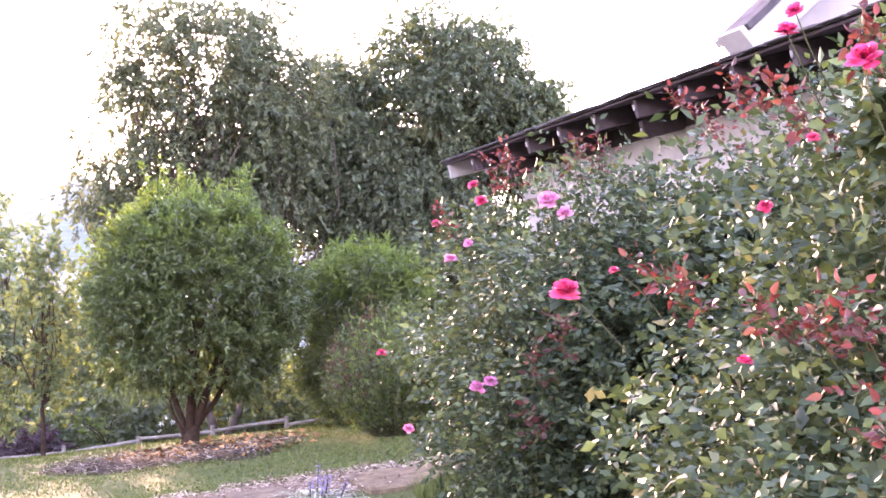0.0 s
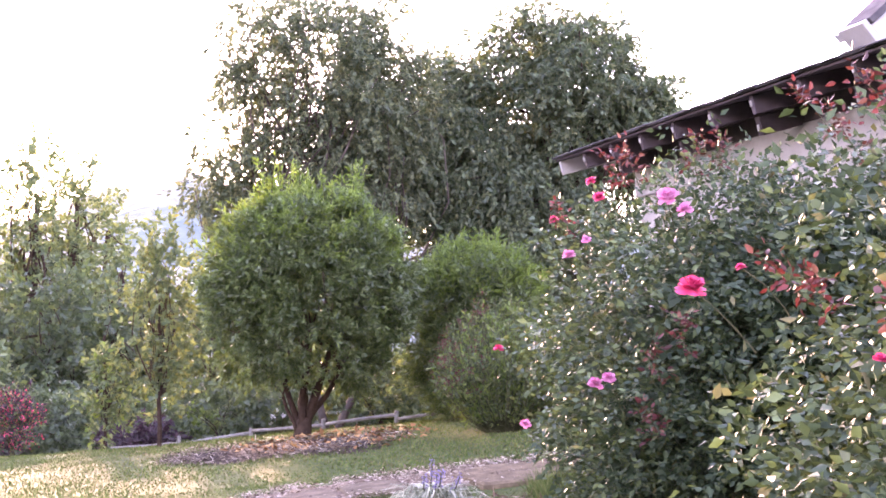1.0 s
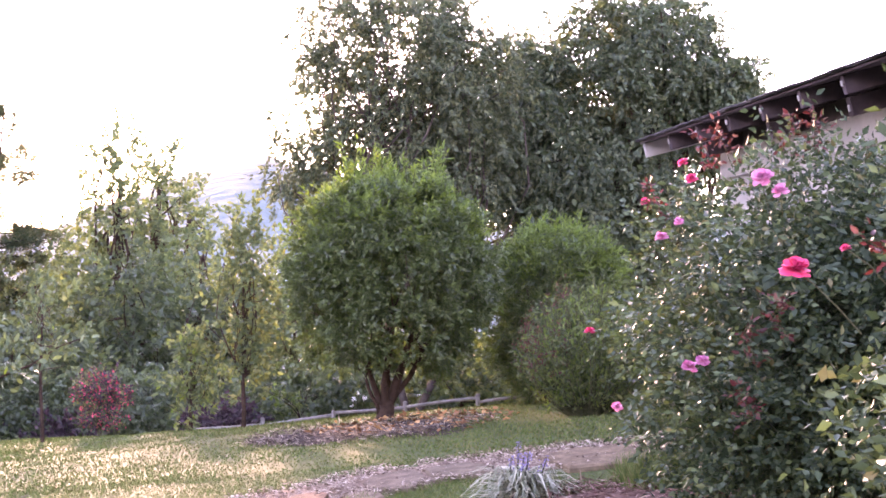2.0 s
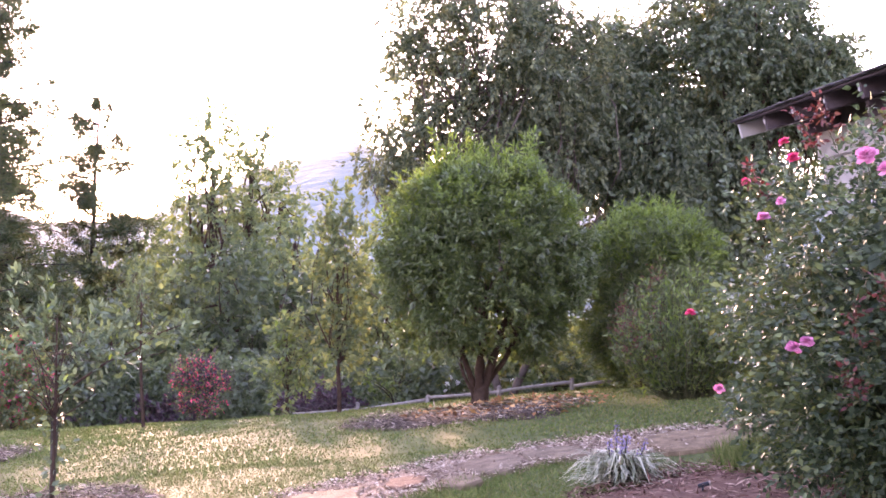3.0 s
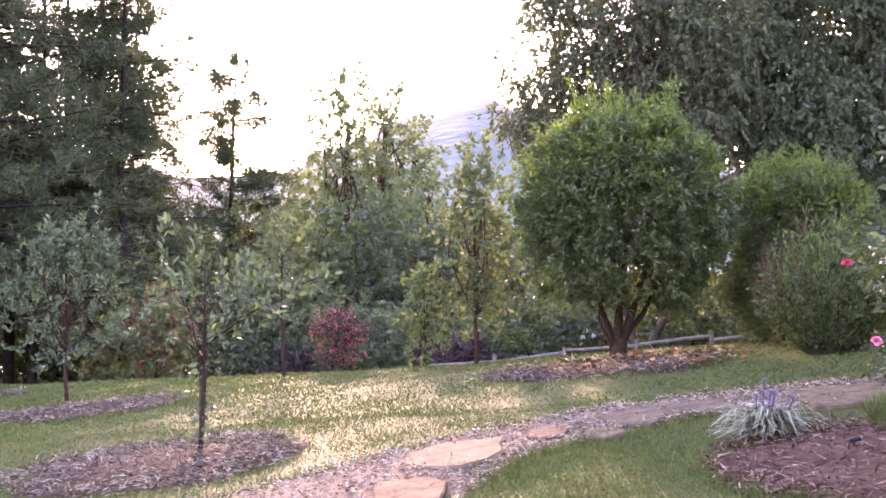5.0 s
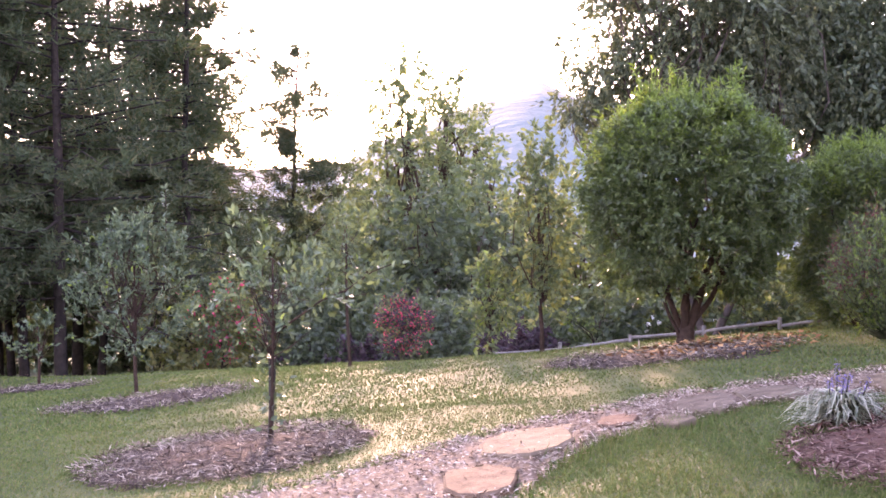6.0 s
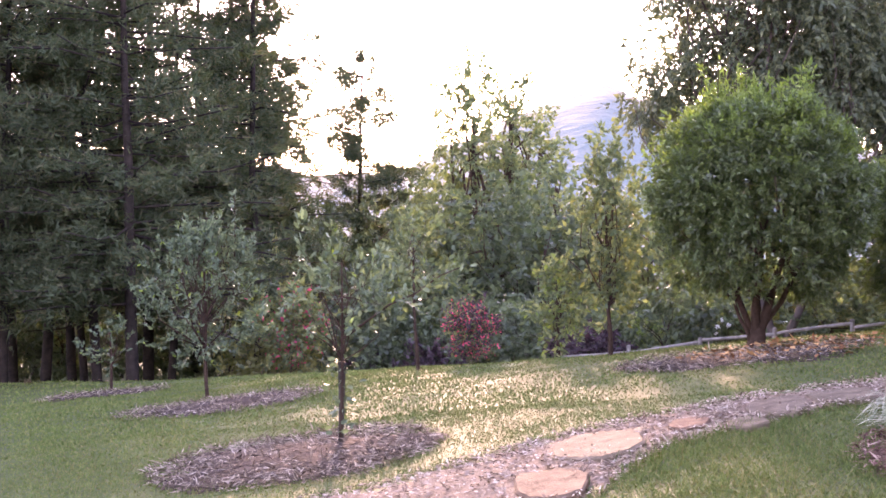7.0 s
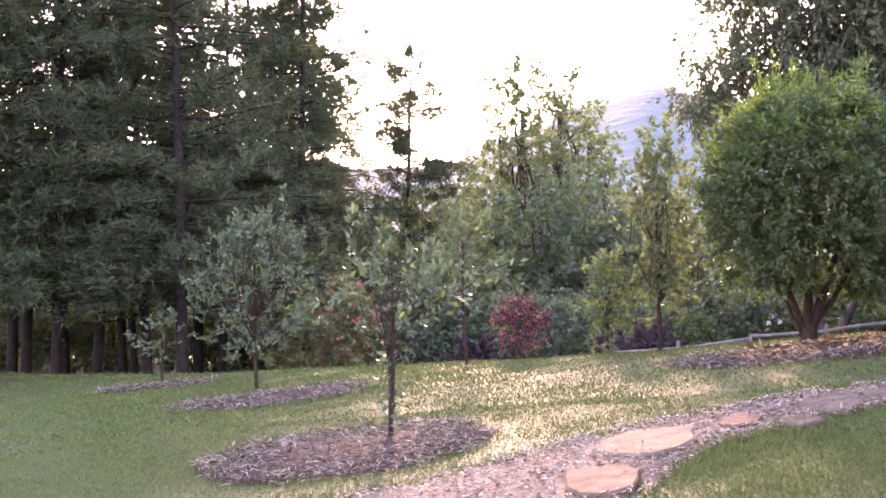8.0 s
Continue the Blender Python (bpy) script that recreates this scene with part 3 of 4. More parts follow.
def grass(name, x0, x1, y0, y1, n, length, width, material, label):
    x, y = x0 + (x1 - x0) * rng.random(n), y0 + (y1 - y0) * rng.random(n)
    edge = 0.8 + 0.25 * np.sin(x * 9) * np.sin(y * 8)
    keep = ~in_bed(x, y, 0.86 * edge) & (~near_path(x, y, 0.98) | (rng.random(n) < 0.03)) & ~near_path(x, y, 0.7)
    keep &= bank(x, y) < 0.35
    keep &= rng.random(n) < 0.86 + 0.14 * np.sin(x * 1.1 + 0.5 * y) * np.sin(0.9 * y + 1)
    x, y = x[keep], y[keep]
    m = len(x)
    P = np.stack([x, y, ground_z(x, y) - 0.005], -1)
    D = rng.normal(size=(m, 3)) * 0.85 + np.array([0, 0, 1])
    patch = 0.7 + 0.3 * np.sin(x * 1.7 + 2) * np.sin(y * 1.4) + 0.25 * np.sin(x * 5.3) * np.sin(y * 4.7)
    patch *= 1 + 0.6 * near_path(x, y, 1.25) + 0.6 * in_bed(x, y, 1.3)  # the mower leaves the rims long
    V, F = leaves(P, D, length * patch * (0.5 + 0.8 * rng.random(m)), width, BLADE, 0.0)
    tagged(mesh_part(name, V, F, material), label, "grass", kind="stuff")


grass("grass", -8, 1.2, 3.8, 9.6, 240000, 0.026, 0.006, M_GRASS, "short green mown grass with bare patches")
grass("grass", -2.2, 0.4, 5.2, 8.4, 26000, 0.055, 0.006, M_GRASS, "longer fresh grass inside the bend of the path")
grass("grass", -12, 2.5, 9.3, 16.5, 150000, 0.032, 0.012, M_GRASS, "short green mown grass on the slope")
grass("grass", -8, 2, 6, 16.5, 70000, 0.022, 0.008, M_GRASSDRY, "sun-bleached blades in the lawn")
grass("grass", -9, 5, -4, 5.6, 30000, 0.045, 0.014, M_GRASS, "short mown grass round the viewpoint")
grass("grass", -24, -6, 8, 23, 80000, 0.042, 0.02, M_GRASS, "mown grass beside the pines")


# ---- trees and shrubs ----
def leafy_tree(name, x, y, label, category, trunk_r, trunk_top, clusters, per, leaf, mats, bark, spread=0.3, droop=0.3, group="", stems=1, limbs=40, shape=LEAF_KITE, up=0.4, split=False, low=None):
    """A tree: trunk with limbs to many of its clumps, and a crown of single leaves.
    clusters: list of (centre, radii, count) in metres from the foot; mats: (material, share)."""
    z = gz(x, y)
    root = thing(name, x, y, z, label, category, group)
    C = np.concatenate([blob(n, c, r)[0] for c, r, n in clusters])
    C = C[C[:, 2] > 0.1]
    lines = []
    mid = np.array(clusters[0][0], float)
    if stems == 1:
        top = np.array([mid[0] * 0.6, mid[1] * 0.6, trunk_top]) + rng.normal(size=3) * [0.04, 0.04, 0]
        lines.append(bend((0, 0, -0.05), top, trunk_r, trunk_r * 0.35, 7, 0.012))
    else:
        # a short bole that forks low down
        lines.append([((0, 0, -0.06), trunk_r * 1.25), ((0.005, 0, 0.05), trunk_r * 1.05), ((0.01, 0.01, 0.12), trunk_r * 0.95), ((0.015, 0.01, 0.17), trunk_r * 0.7)])
        for s in range(stems):
            a = 2 * math.pi * s / stems + 0.35
            out = np.array([math.cos(a), math.sin(a), 0])
            lines.append(bend(out * trunk_r * 0.3 + (0, 0, 0.05), out * rng.uniform(0.4, 0.65) + (0, 0, trunk_top * rng.uniform(0.8, 1)), trunk_r * 0.55, trunk_r * 0.2, 7, 0.05))
    trunk = lines[:]
    V, F = tubes(trunk, 8)
    mesh_part("trunk", V, F, bark, root, smooth=True)
    lines = []
    for i in rng.permutation(len(C))[:limbs]:
        t = trunk[rng.integers(min(1, len(trunk) - 1), len(trunk))]
        lo = 2 if low is None else next(k for k, (p, r) in enumerate(t) if p[2] >= low or k == len(t) - 2)
        j = rng.integers(lo, len(t))
        lines.append(bend(t[j][0], C[i], t[j][1] * 0.5, trunk_r * 0.07, 5, 0.1))
    if split:
        for ln in lines:
            V, F = tubes([ln], 6)
            mesh_part("limb", V, F, bark, root, smooth=True)
    elif lines:
        V, F = tubes(lines, 5)
        mesh_part("branchwork", V, F, bark, root, smooth=True)
    # sprays: short twigs that carry sixteen leaves each
    k = max(1, per // 16)
    idx = np.repeat(np.arange(len(C)), k)
    m = len(idx)
    way = unit(unit(C - mid)[idx] * 0.7 + rng.normal(size=(m, 3)) * 0.6 + np.array([0, 0, -droop]))
    foot = C[idx] + rng.normal(size=(m, 3)) * spread * 0.8
    s = np.repeat(np.arange(m), 16)
    n = len(s)
    t = rng.random(n)[:, None]
    P = foot[s] + way[s] * t * (spread * 1.9) + np.array([0, 0, -1.0]) * t * t * spread * max(droop, 0) * 0.8 + rng.normal(size=(n, 3)) * spread * 0.10
    D = way[s] * 0.7 + rng.normal(size=(n, 3)) * 0.6 + np.array([0, 0, -droop * 0.6])
    pick = rng.random(n)
    lo = 0.0
    for k, (m, share) in enumerate(mats):
        w = (pick >= lo) & (pick < lo + share)
        lo += share
        cnt = int(w.sum())
        if cnt:
            V, F = leaves(P[w], D[w], leaf[0] * (0.6 + 0.7 * rng.random(cnt)), leaf[1] * (0.7 + 0.5 * rng.random(cnt)), shape, up)
            mesh_part("crown" if k == 0 else "contrast_foliage", V, F, m, root)
    return root


def pine(x, y, height, r, label, crown_from=0.2, spread=2.2, branches=60, tufts=16, thin=1.0, needles=12):
    """A pine: straight trunk, whorls of level boughs, needle tufts along them."""
    root = thing("pine_tree", x, y, gz(x, y), label, "tree", "pines")
    trunk = bend((0, 0, -0.1), (rng.normal() * 0.25, rng.normal() * 0.25, height), r, r * 0.2, 8, 0.008)
    V, F = tubes([trunk], 8)
    mesh_part("trunk", V, F, M_PINEBARK, root, smooth=True)
    lines, T, Dn = [], [], []
    for b in range(branches):
        h = crown_from + (1 - crown_from) * ((b + rng.random()) / branches) ** 1.25
        a = rng.random() * 2 * math.pi
        L = spread * (1.08 - h) ** 0.55 * (0.55 + 0.6 * rng.random())
        z0 = h * height
        f = h * (len(trunk) - 1)
        i0 = min(int(f), len(trunk) - 2)
        p0 = trunk[i0][0] * (1 - f + i0) + trunk[i0 + 1][0] * (f - i0)
        end = p0 + np.array([math.cos(a) * L, math.sin(a) * L, L * (0.30 * h - 0.12 + rng.normal() * 0.06)])
        lim = bend(p0, end, max(0.022, r * 0.26 * (1.1 - h)), 0.012, 4, 0.05)
        lines.append(lim)
        for t in range(int(tufts * min(1.2, L / spread)) + 2):
            s = 0.25 + 0.75 * rng.random()
            q = p0 + (end - p0) * s + rng.normal(size=3) * [0.13 * L, 0.13 * L, 0.09]
            T.append(q)
            Dn.append((end - p0) / L * 0.7 + rng.normal(size=3) * 0.35 + [0, 0, 0.25])
    V, F = tubes(lines, 4)
    mesh_part("branchwork", V, F, M_PINEBARK, root)
    T, Dn = np.array(T), np.array(Dn)
    idx = np.repeat(np.arange(len(T)), needles)
    n = len(idx)
    D = unit(Dn[idx]) * 0.7 + rng.normal(size=(n, 3)) * 0.55
    V, F = leaves(T[idx] + rng.normal(size=(n, 3)) * 0.06, D, 0.15 * thin * (0.6 + 0.6 * rng.random(n)), 0.026 * thin, BLADE, 0.2)
    mesh_part("needle_crown", V, F, M_NEEDLE, root)
    return root


def tufted(root, name, material, centre, radii, tufts, sprays, per, reach, leaf, power=2.4, floor=-1.0, lift=0.25, shape=LEAF_FOLD):
    """Leafy skin of a clipped crown: tufts all over a bulging form, each a spray of shoots that carry leaves."""
    d = unit(rng.normal(size=(tufts * 2, 3)))
    d = d[d[:, 2] > floor][:tufts]
    grow = (np.abs(d) ** power).sum(1) ** (-1 / power) * (0.80 + 0.16 * rng.random(len(d)) + 0.05 * np.sin(d[:, 0] * 9) * np.sin(d[:, 2] * 8 + d[:, 1] * 7))
    T = np.array(centre) + d * grow[:, None] * np.array(radii)
    out = unit(d / np.array(radii) + np.array([0, 0, lift]))
    i = np.repeat(np.arange(len(T)), sprays)
    way = unit(out[i] + rng.normal(size=(len(i), 3)) * 0.55)
    foot = T[i] + rng.normal(size=(len(i), 3)) * reach * 0.25
    k = np.repeat(np.arange(len(i)), per)
    f = rng.random(len(k))[:, None]
    P = foot[k] + way[k] * f * reach
    D = way[k] * 0.75 + rng.normal(size=(len(k), 3)) * 0.6 - np.array([0, 0, 0.1])
    n = len(k)
    V, F = leaves(P, D, leaf[0] * (0.6 + 0.7 * rng.random(n)), leaf[1] * (0.7 + 0.5 * rng.random(n)), shape, 0.45)
    return mesh_part(name, V, F, material, root)


# rounded multi-stemmed tree on the lawn
def round_tree():
    x, y = -2.4, 13.04
    root = thing("rounded_tree", x, y, gz(x, y), "rounded evergreen tree with willowy leaves and several stems", "tree")
    bole = [((0, 0, -0.06), 0.105), ((0.0, 0, 0.04), 0.088), ((0.01, 0, 0.12), 0.08), ((0.025, 0.01, 0.20), 0.062)]
    V, F = tubes([bole], 10)
    mesh_part("trunk", V, F, M_BARK, root, smooth=True)
    stems = [((0.02, 0, 0.12), (0.30, 0.05, 0.95), 0.050), ((0.0, 0, 0.10), (0.10, -0.12, 1.1), 0.046), ((-0.02, 0.02, 0.08), (-0.26, 0.08, 1.0), 0.034),
             ((0.02, 0.02, 0.14), (0.42, 0.25, 0.9), 0.032), ((-0.05, -0.02, 0.03), (-0.44, -0.10, 0.75), 0.020), ((0, 0.03, 0.1), (-0.05, 0.35, 1.0), 0.032)]
    for a, b, r in stems:
        ln = bend(a, b, r, r * 0.5, 7, 0.05)
        V, F = tubes([ln], 8)
        st = mesh_part("stem", V, F, M_BARK, root, smooth=True)
        for q in range(7):
            j = rng.integers(3, 7)
            e = ln[j][0] + np.array([rng.normal() * 0.35, rng.normal() * 0.35, 0.25 + 0.4 * rng.random()])
            V, F = tubes([bend(ln[j][0], e, ln[j][1] * 0.6, 0.005, 5, 0.08)], 5)
            mesh_part("limb", V, F, M_BARK, st, smooth=True)
    tufted(root, "crown", M_ROUND, (0.03, 0, 1.38), (0.98, 0.98, 0.90), 430, 10, 14, 0.15, (0.060, 0.024), 2.5, -0.92)
    tufted(root, "crown", M_ROUND, (0.03, 0, 1.42), (0.72, 0.72, 0.66), 200, 8, 12, 0.2, (0.075, 0.030), 2.3, -0.75, shape=LEAF_KITE)
    # upper leaves coloured brighter, as if the sun lit them
    tufted(root, "contrast_foliage", M_BRIGHT, (0.03, 0, 1.45), (0.94, 0.94, 0.92), 130, 6, 11, 0.16, (0.066, 0.022), 2.4, 0.25, 0.8)
    # upright young shoots out of the top
    C = np.concatenate([blob(16, (-0.22, 0, 2.16), (0.28, 0.3, 0.10), 0.6)[0], blob(13, (0.42, 0.1, 2.12), (0.24, 0.25, 0.10), 0.6)[0], blob(12, (0.05, 0, 2.12), (0.55, 0.5, 0.10), 0.6)[0]])
    for p in C:
        tip = p + [rng.normal() * 0.06, rng.normal() * 0.06, rng.uniform(0.25, 0.55)]
        V, F = tubes([bend(p, tip, 0.006, 0.002, 4, 0.03)], 4)
        st = mesh_part("young_shoot", V, F, M_STEM, root)
        q = p + (tip - p) * rng.random(26)[:, None]
        V, F = leaves(q, rng.normal(size=(26, 3)) * 0.6 + [0, 0, 0.7], 0.085 * (0.6 + 0.6 * rng.random(26)), 0.026, LEAF_MID, 0.3)
        mesh_part("foliage", V, F, M_BRIGHT, st, "bright green young leaves")
    return root


round_tree()


def clumps(x, y, lobes):
    """Crown clumps given by their centres in the world, told from the tree's foot."""
    z = gz(x, y)
    return [((cx - x, cy - y, cz - z), r, n) for (cx, cy, cz), r, n in lobes]


# two tall trees with drooping sprays, and lower growth between them
leafy_tree("tall_tree", -2.85, 17.6, "tall shade tree with open drooping sprays and sky gaps", "tree", 0.10, 4.2,
           clumps(-2.85, 17.6, [((-3.1, 17.6, 4.75), (1.25, 1.1, 1.5), 195), ((-4.05, 17.6, 3.8), (0.55, 0.7, 0.6), 26), ((-2.3, 17.6, 4.5), (0.75, 0.9, 1.0), 80), ((-2.7, 17.8, 3.4), (0.9, 1.0, 0.6), 70), ((-4.5, 17.6, 3.45), (0.22, 0.4, 0.4), 9)]),
           128, (0.088, 0.04), [(M_ELM, 1.0)], M_PALEBARK, 0.16, 0.5, limbs=120, stems=2)
# darker leaf colour mixed in to paint the shade of this dense crown
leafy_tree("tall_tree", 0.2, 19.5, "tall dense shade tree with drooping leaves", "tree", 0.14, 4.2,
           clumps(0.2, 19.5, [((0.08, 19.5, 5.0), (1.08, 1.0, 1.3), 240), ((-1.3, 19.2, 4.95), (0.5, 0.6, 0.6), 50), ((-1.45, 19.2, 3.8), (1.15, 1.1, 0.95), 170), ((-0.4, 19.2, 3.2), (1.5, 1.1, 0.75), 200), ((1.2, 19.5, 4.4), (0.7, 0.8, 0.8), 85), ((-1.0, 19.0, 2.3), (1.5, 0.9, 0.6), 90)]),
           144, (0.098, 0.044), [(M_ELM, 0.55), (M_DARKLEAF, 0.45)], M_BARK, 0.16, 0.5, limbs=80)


# clipped shrub beside the lawn
def dome_shrub(x, y):
    root = thing("rounded_shrub", x, y, gz(x, y), "rounded green shrub with upright young shoots", "shrub")
    V, F = tubes([bend((0.1 * math.cos(a), 0.1 * math.sin(a), -0.03), (0.5 * math.cos(a), 0.5 * math.sin(a), 1.2), 0.03, 0.012, 6, 0.04) for a in (0.3, 1.5, 2.8, 4.0, 5.3)], 6)
    mesh_part("branchwork", V, F, M_BARK, root, smooth=True)
    tufted(root, "crown", M_ROUND, (0, 0, 0.86), (0.72, 0.76, 0.88), 280, 9, 10, 0.14, (0.085, 0.020), 2.4, -0.9, 0.7)
    tufted(root, "crown", M_ROUND, (0, 0, 0.85), (0.52, 0.55, 0.64), 150, 8, 9, 0.16, (0.085, 0.022), 2.2, -0.9, shape=LEAF_KITE)
    # sunlight on the dome's top, put into a brighter leaf colour
    tufted(root, "contrast_foliage", M_BRIGHT, (0, 0, 0.95), (0.70, 0.74, 0.84), 130, 6, 9, 0.20, (0.09, 0.018), 2.4, 0.35, 1.6)
    return root


dome_shrub(-0.80, 14.5)


def loose_shrub(x, y):
    """A fountain of thin upright stems with narrow leaves, some with pinkish tips."""
    root = thing("flowering_shrub", x, y, gz(x, y), "loose arching shrub with narrow leaves and pinkish tips", "shrub")
    lines, P, D, tipP = [], [], [], []
    for k in range(460):
        a, q = rng.random() * 6.28, math.sqrt(rng.random())
        tip = np.array([math.cos(a) * q * 0.66, math.sin(a) * q * 0.55, (1.18 - 0.55 * q * q) * rng.uniform(0.5, 1.08)])
        foot = np.array([math.cos(a) * q * 0.18, math.sin(a) * q * 0.18, -0.02])
        ln = bend(foot, tip, 0.005, 0.002, 5, 0.04)
        lines.append(ln)
        f = 0.22 + 0.78 * rng.random(38)[:, None]
        P.append(foot + (tip - foot) * f + rng.normal(size=(38, 3)) * 0.02)
        D.append(np.tile(unit((tip - foot)[None]) * 0.6, (38, 1)) + rng.normal(size=(38, 3)) * 0.6)
        if tip[0] < -0.15 and rng.random() < 0.6:
            tipP.append(tip)
    V, F = tubes(lines, 3)
    mesh_part("branchwork", V, F, M_STEM, root)
    P, D = np.concatenate(P), np.concatenate(D)
    n = len(P)
    pale = rng.random(n) < 0.4
    for w, m, nm in ((~pale, M_WOOD, "foliage"), (pale, M_BRIGHT, "contrast_foliage")):
        c = int(w.sum())
        V, F = leaves(P[w], D[w], 0.06 * (0.6 + 0.7 * rng.random(c)), 0.018, LEAF_KITE, 0.4)
        mesh_part(nm, V, F, m, root)
    tp = np.repeat(np.array(tipP), 14, axis=0)
    n = len(tp)
    V, F = leaves(tp + rng.normal(size=(n, 3)) * 0.02, rng.normal(size=(n, 3)) * 0.6 + [0, 0, 0.6], 0.022, 0.012, LEAF_KITE, 0.3)
    mesh_part("flower_head", V, F, M_ROSERED, root, "small dull pink flower tips")
    return root


loose_shrub(-0.42, 12.0)


# ---- young fruit trees ----
def sapling(x, y, label, height, width, trunk_top, n, leafsize, guard=False, lean=0.0, shoots=0):
    root = leafy_tree("fruit_sapling", x, y, label, "tree", 0.015 if guard else 0.024, height * 0.85,
                      [((lean, 0, trunk_top + (height - trunk_top) * 0.45), (width * 0.5, width * 0.5, (height - trunk_top) * 0.5), n)], 16, leafsize,
                      [(M_APPLE, 0.97), (M_BRIGHT, 0.03)], M_BARK, 0.085, -0.5, "young fruit trees", limbs=min(64, int(n * 0.6)), shape=LEAF_FULL, up=0.3, split=True, low=trunk_top * 0.85)
    if guard:
        foot, tip = np.array([0, 0, trunk_top + 0.03]), np.array([0.74, 0.40, 1.2])
        V, F = tubes([bend(foot, tip, 0.010, 0.004, 6, 0.06)], 6)
        s = mesh_part("limb", V, F, M_BARK, root, smooth=True)
        t = 0.3 + 0.72 * rng.random(60)[:, None]
        V, F = leaves(foot + (tip - foot) * t + rng.normal(size=(60, 3)) * 0.05, rng.normal(size=(60, 3)) + [0.4, 0.2, 0.5], 0.065, 0.034, LEAF_FULL, 0.3)
        mesh_part("foliage", V, F, M_APPLE, s)
    for k in range(shoots):
        q, a = width * 0.42 * math.sqrt(rng.random()), rng.random() * 6.28
        foot = np.array([q * math.cos(a) * 0.8, q * math.sin(a) * 0.8, height * 0.72])
        tip = foot + [rng.normal() * 0.05, rng.normal() * 0.05, height * (0.36 if k == 0 else 0.27 - 0.3 * q)]
        V, F = tubes([bend(foot, tip, 0.008, 0.003, 5, 0.02)], 5)
        s = mesh_part("shoot", V, F, M_BARK, root)
        P = foot + (tip - foot) * rng.random(46)[:, None]
        V, F = leaves(P, rng.normal(size=(46, 3)) + [0, 0, 0.8], 0.075, 0.034, LEAF_FULL, 0.3)
        mesh_part("foliage", V, F, M_APPLE, s)
    if guard:
        bm = bmesh.new()
        for k in range(5):
            a = k * 1.25
            box_bm(bm, (-0.008, -0.005, 0), (0.008, 0.005, 0.55), Matrix.Translation((0.012 * math.cos(a), 0.012 * math.sin(a), 0.02)) @ pose(0, 0, 0, 2, 2, 40 * k))
        part("trunk_guard", bm, M_GUARD, root, "ragged grey trunk wrap")
        P = np.stack([rng.normal(size=70) * 0.05, rng.normal(size=70) * 0.05, 0.1 + 0.55 * rng.random(70)], -1)
        V, F = leaves(P, rng.normal(size=(70, 3)) * [1, 1, 0.4], 0.06, 0.035, LEAF_FULL, 0.4)
        mesh_part("sucker_growth", V, F, M_APPLE, root)
    return root


sapling(-4.36, 8.14, "young fruit tree with open crown and wrapped trunk, in mulch", 1.45, 0.85, 0.68, 56, (0.060, 0.027), True)
sapling(-8.34, 12.87, "bushy young fruit tree with upright shoots, in a mulch bed", 2.05, 1.45, 0.40, 250, (0.062, 0.029), shoots=24)
sapling(-11.37, 15.32, "thin young sapling with few leaves, in mulch", 0.95, 0.55, 0.35, 26, (0.06, 0.03))
sapling(-6.51, 14.5, "slender staked sapling with sparse leaves on the open lawn", 1.9, 0.7, 0.7, 40, (0.06, 0.028))

# ---- pines and woods ----
for px, py, ph, pr, pt in PINES:
    pine(px, py, ph, pr, "tall dark pine with a bare lower trunk, in a grove", 0.17, 3.1, 105, pt, 1.3, 14)
pine(-14.95, 30.63, 8.3, 0.11, "thin half-bare pine standing apart against the sun", 0.3, 2.1, 64, 36, 1.05, 22)
pine(-14.3, 24.4, 11.0, 0.10, "tall pine with level boughs at the open side of the grove", 0.2, 1.7, 95, 26, 1.2, 16)

for tx, ty, th, tw, tm in WOODS:
    th += float(bank(tx, ty))
    leafy_tree("woodland_tree", tx, ty, "slender woodland tree with hazy green leaves", "tree", 0.02 * th, th * 0.85,
               [((0, 0, th * 0.68), (tw, tw, th * 0.34), int(30 * tw * th / 3 + 20)), ((0.2, 0, th * 0.32), (tw * 1.15, tw * 1.15, th * 0.32), int(26 * tw * th / 3 + 14))],
               48, (0.16, 0.085), [(tm, 1.0)], M_BARK, 0.26, 0.25, "woodland edge", limbs=26)


# ---- roses ----
def compound(P, D, n5=5, size=0.045, shape=LEAF_FULL):
    """Leaflets of rose leaves whose stalks start at P and run along D."""
    D = unit(D)
    side = unit(np.cross(D, rng.normal(size=D.shape) * 0.35 + np.array([0, 0, 1.0])))
    PP, DD, LL = [], [], []
    for f, s, k in ((1.0, 0, 1.15), (0.62, 1, 1.0), (0.62, -1, 1.0), (0.25, 1, 0.8), (0.25, -1, 0.8))[:n5]:
        PP.append(P + D * (size * 2.0 * f) + rng.normal(size=P.shape) * 0.006)
        DD.append(D * (1.0 if s == 0 else 0.45) + side * (0.9 * s) + rng.normal(size=P.shape) * 0.15 + np.array([0, 0, -0.15]))
        LL.append(np.full(len(P), size * k) * (0.75 + 0.5 * rng.random(len(P))))
    L = np.concatenate(LL)
    return leaves(np.concatenate(PP), np.concatenate(DD), L, L * 0.58, shape, 0.32)


